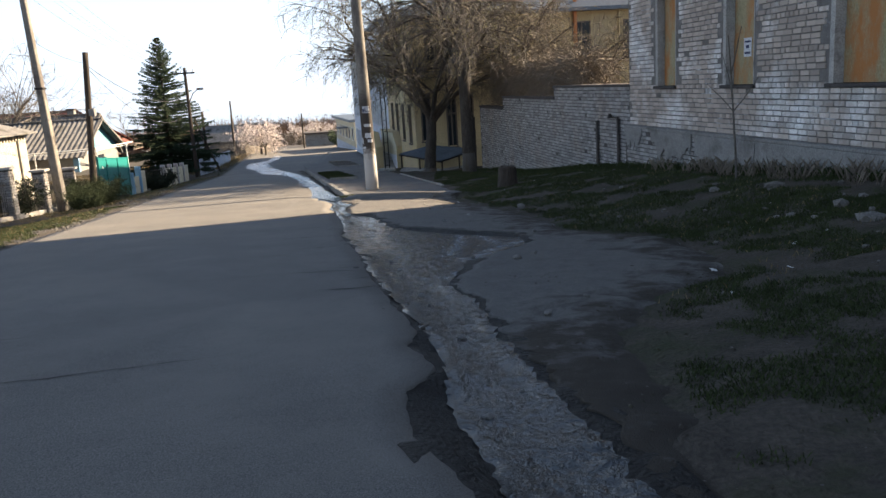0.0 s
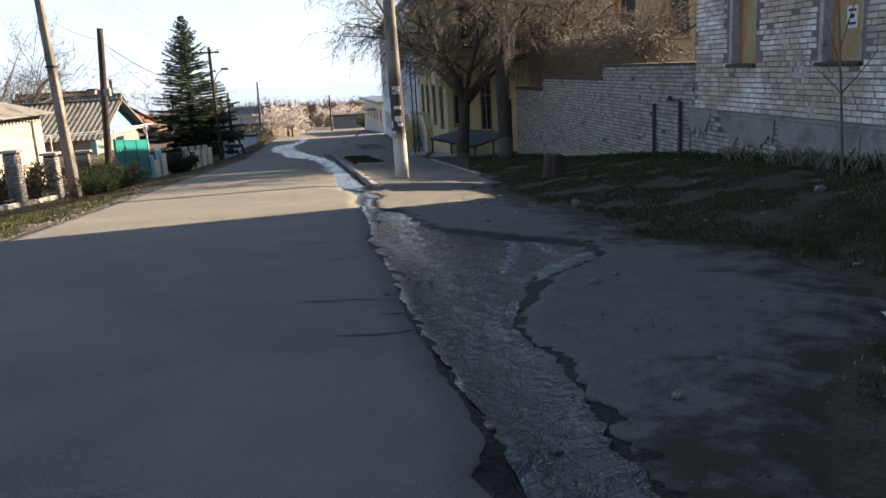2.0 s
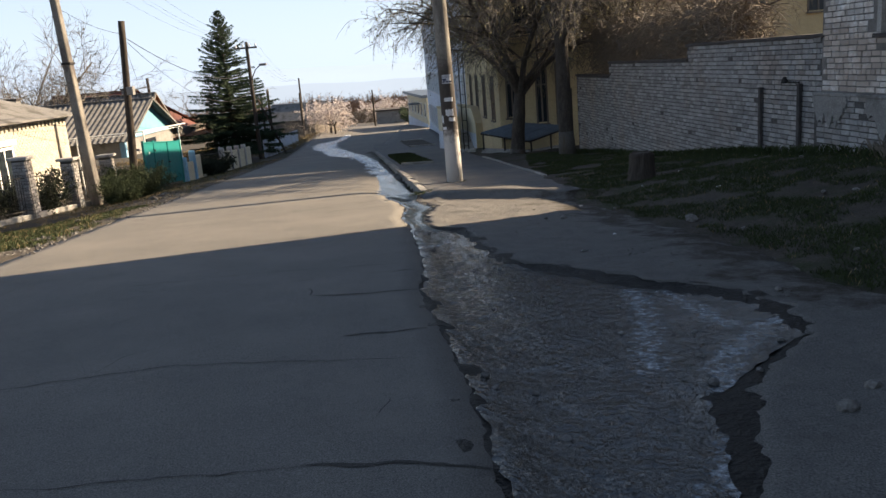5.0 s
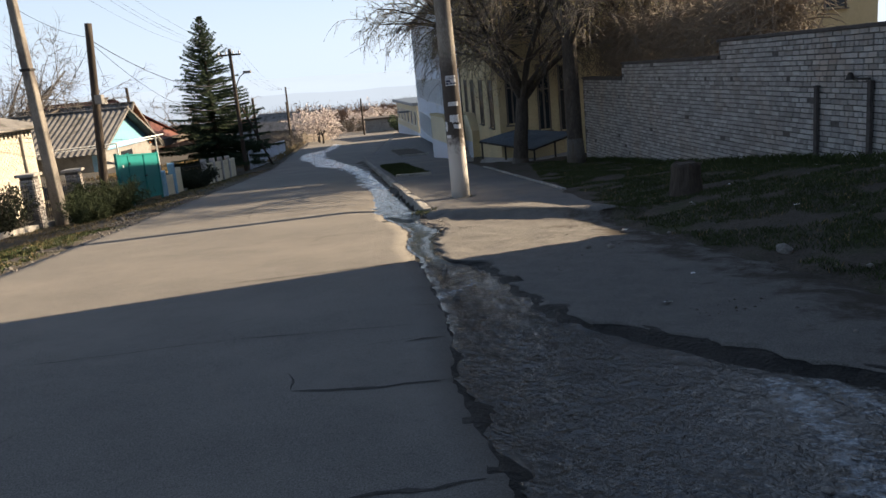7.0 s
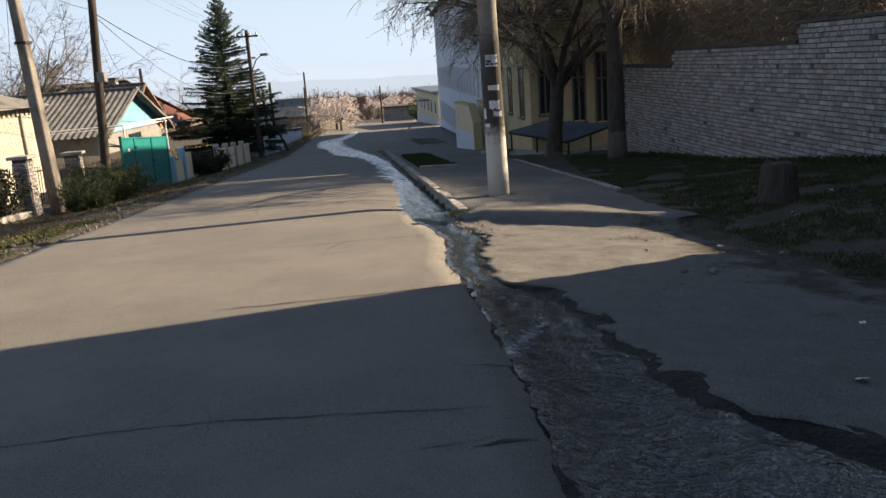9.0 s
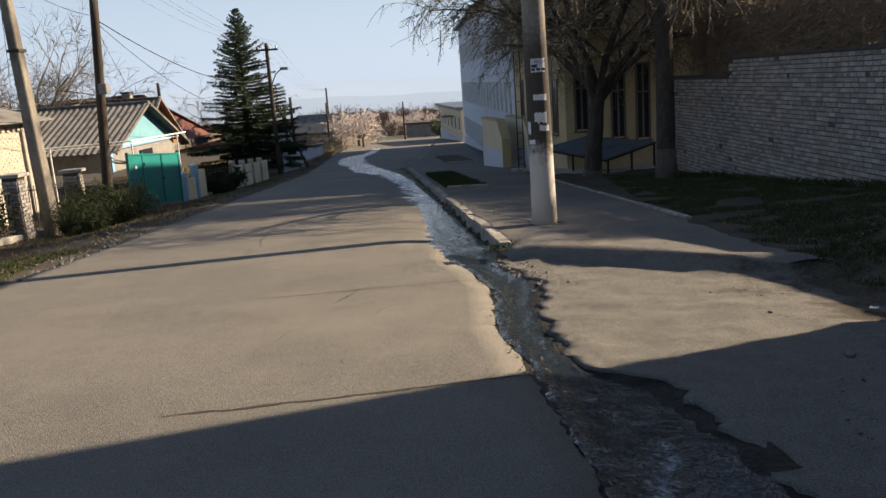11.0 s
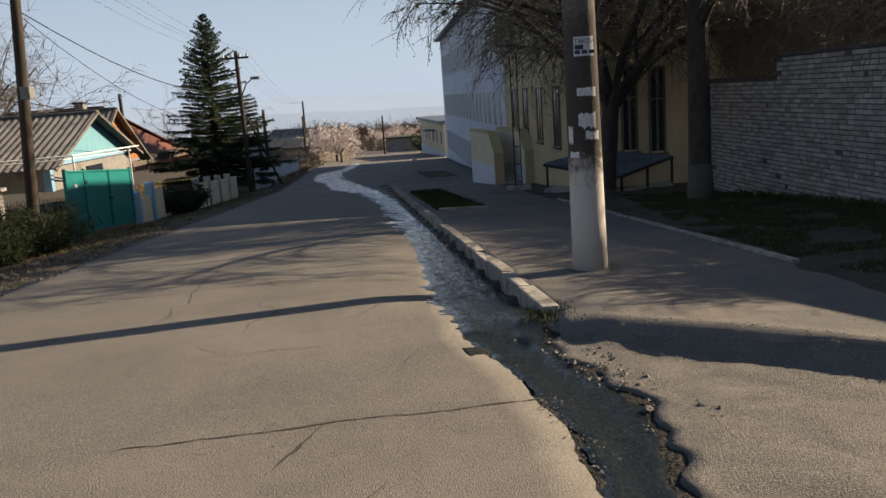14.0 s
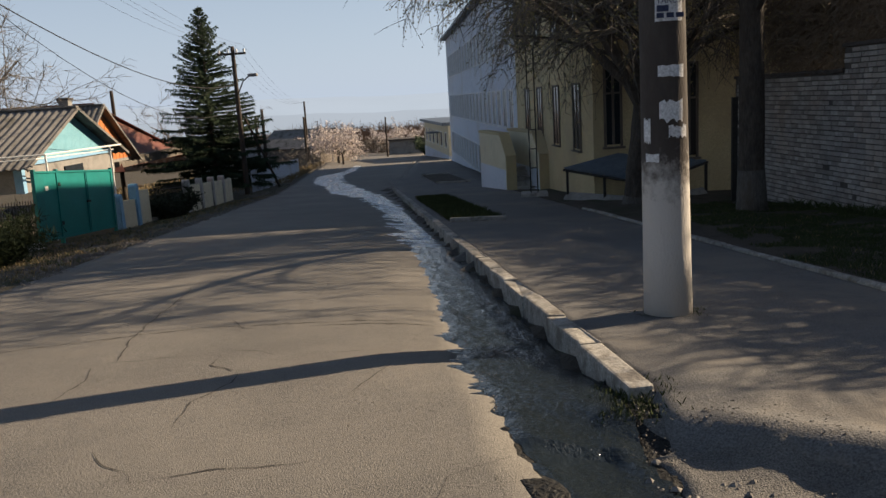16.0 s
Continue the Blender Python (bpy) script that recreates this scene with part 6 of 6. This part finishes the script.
# ---------------------------------------------------------------- grass
def grass(name, label, region, n, mat, seed, h=(0.05, 0.14), blades=5, lim=None):
    rng = random.Random(seed)
    v, f = [], []
    x0, x1, y0, y1, test = region
    made = tries = 0
    while made < n and tries < n * 8:
        tries += 1
        x, y = rng.uniform(x0, x1), rng.uniform(y0, y1)
        if not test(x, y):
            continue
        made += 1
        z = height(x, y) + 0.035 * fbm(x * 1.3, y * 1.3, 2) - 0.01
        for b in range(blades):
            bx, by = x + rng.gauss(0, 0.035), y + rng.gauss(0, 0.035)
            an = rng.uniform(0, 6.283)
            l = rng.uniform(*h)
            w = 0.004 + 0.004 * rng.random()
            lx, ly = math.cos(an) * l * rng.uniform(0.2, 0.8), math.sin(an) * l * rng.uniform(0.2, 0.8)
            o = len(v)
            v += [(bx - math.sin(an) * w, by + math.cos(an) * w, z), (bx + math.sin(an) * w, by - math.cos(an) * w, z), (bx + lx * 0.4, by + ly * 0.4, z + l * 0.65), (bx + lx, by + ly, z + l)]
            f += [(o, o + 1, o + 2), (o + 1, o + 3, o + 2)]
    ob = mesh_part(name, v, f, mat)
    return tagged(ob, label, "grass", kind="stuff")


def bank(x, y):
    xe = APRON_R(y) if y < 14.8 else INNER(y) + 0.15
    return x > xe + 0.1 + 0.25 * fbm(x * 1.5, y * 1.5, 8) and x < WALL(y) - 0.05 and fbm(x * 0.9, y * 0.9, 3) > -0.2


grass("grass_bank", "short green grass on the bank below the wall", (1.5, 7.6, 2.0, 30, bank), 30000, GRASS, 2, (0.02, 0.065))
grass("grass_bank", "dry straw grass on the bank", (1.5, 7.6, -1, 30, bank), 1500, DRYGRASS, 3, (0.02, 0.07), 3)
grass("grass_bank", "thin short grass and moss in shade", (2.9, 7.2, -4, 4, lambda x, y: x > APRON_R(y) + 0.15 and x < WALL(y) and fbm(x * 1.1, y * 1.1, 6) > -0.05), 13000, GRASS, 4, (0.015, 0.05))

grass("dry_weeds", "dry weed stalks at the foot of the house", (6.4, 7.9, 2.5, 11.5, lambda x, y: WALL(y) - 0.75 < x < WALL(y) - 0.12 and fbm(x * 2, y * 2, 4) > 0.05), 260, DRYTWIG, 14, (0.08, 0.34), 3)
grass("moss", "green moss and grass at the foot of the pole", (-0.7, -0.1, 17.1, 17.75, lambda x, y: 0.2 < math.hypot(x + 0.4, y - 17.42) < 0.27), 160, GRASS, 16, (0.01, 0.035), 5)
grass("kerb_grass", "small weeds growing at the kerb end", (-1.2, -0.7, 14.9, 15.5, lambda x, y: True), 90, GRASS, 17, (0.02, 0.06), 5)
grass("grass_tufts", "taller grass tufts along the foot of the wall", (4.0, 7.9, 3, 28, lambda x, y: WALL(y) - 0.45 < x < WALL(y) - 0.1), 1800, GRASS, 15, (0.06, 0.2), 5)


def verge(x, y):
    return x < ROAD_L(y) - 0.12 - 0.5 * max(0, fbm(x * 0.6, y * 0.6, 8)) and x > FX(y) + 0.1 and fbm(x * 0.9, y * 0.9, 4) > -0.25


grass("grass_verge", "bright short grass on the verge", (-14, -5, 3, 17, verge), 13000, GRASS, 5, (0.025, 0.08))
grass("grass_verge", "dry yellow grass on the verge", (-18, -5, 3, 50, verge), 4000, DRYGRASS, 6, (0.03, 0.09), 4)
grass("grass_verge", "dusty green grass along the fence", (-20, -9, 21, 60, verge), 900, GRASS, 7, (0.03, 0.1))
grass("planter_grass", "green grass in the planter bed", (-8, -2, 27.7, 38.5, lambda x, y: KERB(y) + 0.4 < x < KERB(y) + 1.5), 3500, GRASS, 8, (0.06, 0.16), 5)
grass("field_grass", "dry yellow roadside grass down the street", (-34, -15, 62, 110, lambda x, y: x < ROAD_L(60) - 0.2 * (y - 60) - 0.3), 4000, DRYGRASS, 9, (0.1, 0.4), 5)

# stones, litter and rubble
rng = random.Random(77)
stones = []
for k in range(6):
    bm = bmesh.new()
    bmesh.ops.create_icosphere(bm, subdivisions=1, radius=1)
    for v in bm.verts:
        v.co *= 1 + 0.35 * noise.noise(v.co * 1.7 + Vector((k, 0, 0)))
        v.co.z *= 0.6
    me = bpy.data.meshes.new("stone")
    bm.to_mesh(me)
    bm.free()
    me.materials.append(STONE)
    stones.append(me)


def scatter(n, test, box4, size, label, me_list, name, category, mat=None):
    made = 0
    while made < n:
        x, y = rng.uniform(box4[0], box4[1]), rng.uniform(box4[2], box4[3])
        if not test(x, y):
            continue
        made += 1
        ob = new(name, rng.choice(me_list))
        s = size[0] + (size[1] - size[0]) * rng.random() ** 2.5
        ob.matrix_world = Matrix.Translation((x, y, height(x, y) + s * 0.25)) @ Euler((rng.uniform(-0.3, 0.3), rng.uniform(-0.3, 0.3), rng.uniform(0, 6.28))).to_matrix().to_4x4() @ Matrix.Diagonal((s, s * rng.uniform(0.6, 1.2), s, 1))
        tagged(ob, label, category, name + " scattered")


scatter(70, lambda x, y: BED_R(y) + 0.1 < x < WALL(y) - 0.2 and y < 14, (1.2, 7.5, -4.5, 14), (0.015, 0.055), "small grey stone lying on the ground", stones, "loose_stone", "stone")
scatter(60, lambda x, y: BED_L(y) + 0.05 < x < BED_R(y) - 0.02, (-1, 3, -4.5, 13.5), (0.012, 0.045), "wet dark stone in the stream bed", stones, "wet_stone", "stone")
scatter(26, lambda x, y: ROAD_L(y) - 1.6 < x < ROAD_L(y) - 0.1, (-15, -5, 8, 45), (0.03, 0.12), "rubble stone on the verge", stones, "rubble", "stone")
scatter(14, lambda x, y: APRON_R(y) < x < WALL(y) - 0.3, (2, 7.4, 0, 9), (0.04, 0.1), "broken concrete lump in the grass", stones, "rubble", "stone")
for k, (x, y, q) in enumerate(((6.67, 4.83, 0.2), (6.6, 2.71, 0.16), (6.36, 1.57, 0.22), (6.01, 2.79, 0.1), (8.56, 7.55, 0.14))):
    ob = new("concrete_block", stones[k])
    ob.matrix_world = Matrix.Translation((x, y, height(x, y) + q * 0.15)) @ Matrix.Rotation(1.3 * k, 4, "Z") @ Matrix.Diagonal((q * 0.9, q * 0.6, q * 0.6, 1))
    tagged(ob, "broken grey concrete block lying in the grass", "rubble", "concrete blocks")
paper = []
for k in range(3):
    bm = bmesh.new()
    bmesh.ops.create_grid(bm, x_segments=4, y_segments=4, size=1)
    for v in bm.verts:
        v.co.z += 0.45 * noise.noise(v.co * 1.8 + Vector((k * 3, 0, 0))) + 0.3
    me = bpy.data.meshes.new("litter")
    bm.to_mesh(me)
    bm.free()
    me.materials.append(LITTER)
    paper.append(me)
scatter(26, lambda x, y: BED_R(y) + 0.2 < x < WALL(y) - 0.4, (1.2, 7.4, -4, 18), (0.015, 0.045), "crumpled pale litter scrap on the ground", paper, "litter", "litter")

# crumbs of soil, gravel and leaf litter too many to count
def crumbs(name, label, n, region, test, size, mat, seed):
    r = random.Random(seed)
    s = Soup()
    made = 0
    while made < n:
        x, y = r.uniform(region[0], region[1]), r.uniform(region[2], region[3])
        if not test(x, y):
            continue
        made += 1
        a = size[0] + (size[1] - size[0]) * r.random() ** 3
        c = Vector((x, y, height(x, y) + 0.006))
        t = r.uniform(0, 6.28)
        u, v = Vector((math.cos(t), math.sin(t), r.uniform(-0.2, 0.2))) * a, Vector((-math.sin(t), math.cos(t), 0)) * a * r.uniform(0.4, 0.9)
        w = Vector((0, 0, a * r.uniform(0.3, 0.7)))
        s.add([c + u, c + v, c - u * 0.8, c - v, c + w], [(0, 1, 4), (1, 2, 4), (2, 3, 4), (3, 0, 4)])
    tagged(s.make(name, mat), label, "gravel", kind="stuff")


near_bank = lambda x, y: BED_R(y) + 0.08 < x < WALL(y) - 0.1 and fbm(x * 0.8, y * 0.8, 2) + 0.6 * smooth(APRON_R(y) - 0.9, APRON_R(y) + 0.3, x) > 0.42
crumbs("soil_crumbs", "dark crumbs of soil and leaf litter", 9000, (1.0, 7.5, -4.5, 14.5), near_bank, (0.004, 0.022), SOIL, 61)
crumbs("gravel", "small grey gravel on the broken asphalt", 3500, (0.6, 7.5, -4.5, 14.5), lambda x, y: BED_R(y) + 0.05 < x < WALL(y) - 0.1, (0.003, 0.013), STONE, 62)
crumbs("gravel", "grit washed along the gutter and kerb end", 4200, (-3, 2.4, 9.5, 19), lambda x, y: (BED_L(y) - 0.05 < x < BED_L(y) + 0.2 and fbm(x, y, 5) > 0) or (abs(y - MOUND(x)) < 0.45 and -1 < x < 2.2), (0.003, 0.016), STONE, 63)
crumbs("broken_asphalt", "dark wet clods of broken asphalt beside the gutter", 150, (-1.3, 0.6, 12.4, 14.6), lambda x, y: BED_R(y) - 0.12 < x < BED_R(y) + 0.35 and fbm(x * 2, y * 2, 3) > -0.05, (0.008, 0.04), STONE, 66)
crumbs("scuffed_grit", "raised scuffs and grit worn into the road surface", 5200, (-6.5, 0.5, -3.5, 24), lambda x, y: ROAD_L(y) + 0.4 < x < BED_L(y) - 0.15 and fbm(x * 3.2 + y * 0.6, y * 0.55, 4) > 0.2 and fbm(x * 5, y * 3, 9) > 0.0, (0.003, 0.009), ASPHALT, 65)
crumbs("verge_rubble", "dusty rubble along the road edge", 3000, (-16, -5, 6, 50), lambda x, y: abs(x - ROAD_L(y) + 0.35) < 0.5 and fbm(x, y, 6) > -0.1, (0.01, 0.07), STONE, 64)

# ---------------------------------------------------------------- distance
rng = random.Random(5)
s = Soup()
for i in range(9000):
    a = rng.uniform(-0.62, 0.42)
    r = rng.uniform(163, 228)
    x, y = r * math.sin(a) * 1.0 - 10, r * math.cos(a) + 4
    z = SLOPE(y) - 0.5
    h = rng.uniform(3.5, 7.5) * (0.8 + 0.4 * fbm(x * 0.03, y * 0.03, 2))
    for k in range(4):
        d = Vector((rng.uniform(-0.35, 0.35), rng.uniform(-0.35, 0.35), 1)).normalized()
        w = rng.uniform(0.1, 0.3)
        p = Vector((x + rng.uniform(-1, 1), y, z))
        q = p + d * h * rng.uniform(0.7, 1.1)
        s.add([p + Vector((-w, 0, 0)), p + Vector((w, 0, 0)), q], [(0, 1, 2)])
        for b in range(3):
            c = p.lerp(q, rng.uniform(0.4, 0.95))
            d2 = Vector((rng.uniform(-1, 1), rng.uniform(-0.4, 0.4), rng.uniform(0.1, 0.9))) * rng.uniform(0.6, 1.6)
            s.add([c + Vector((0, 0, -0.1)), c + Vector((0, 0, 0.12)), c + d2], [(0, 1, 2)])
tagged(s.make("scrub_woodland", SCRUB), "bare brown scrub woodland in the valley", "woodland", kind="stuff")


def ridge(name, dist, top, bottom, amp, mat, label, seed):
    vs, fs = [], []
    n = 160
    for i in range(n + 1):
        a = radians(-80 + 160 * i / n)
        x, y = dist * math.sin(a), dist * math.cos(a)
        vs += [(x, y, bottom), (x, y, top + amp * fbm(i * 0.06, seed, 1))]
    for i in range(n):
        fs.append((2 * i, 2 * i + 2, 2 * i + 3, 2 * i + 1))
    return tagged(mesh_part(name, vs, fs, mat), label, "hills", kind="structure")


# glowing backdrop ridges; their pale tint stands in for haze and daylight
ridge("backdrop_far", 1480, 14, -120, 9, backdrop_material("painted_haze_hills", (0.74, 0.82, 0.92), 0.36), "backdrop of far hills with haze painted as a pale blue glow", 3)
ridge("backdrop_near", 1300, -12, -120, 9, backdrop_material("painted_haze_valley", (0.70, 0.77, 0.86), 0.335), "backdrop of valley land with haze painted as a blue-grey glow", 8)
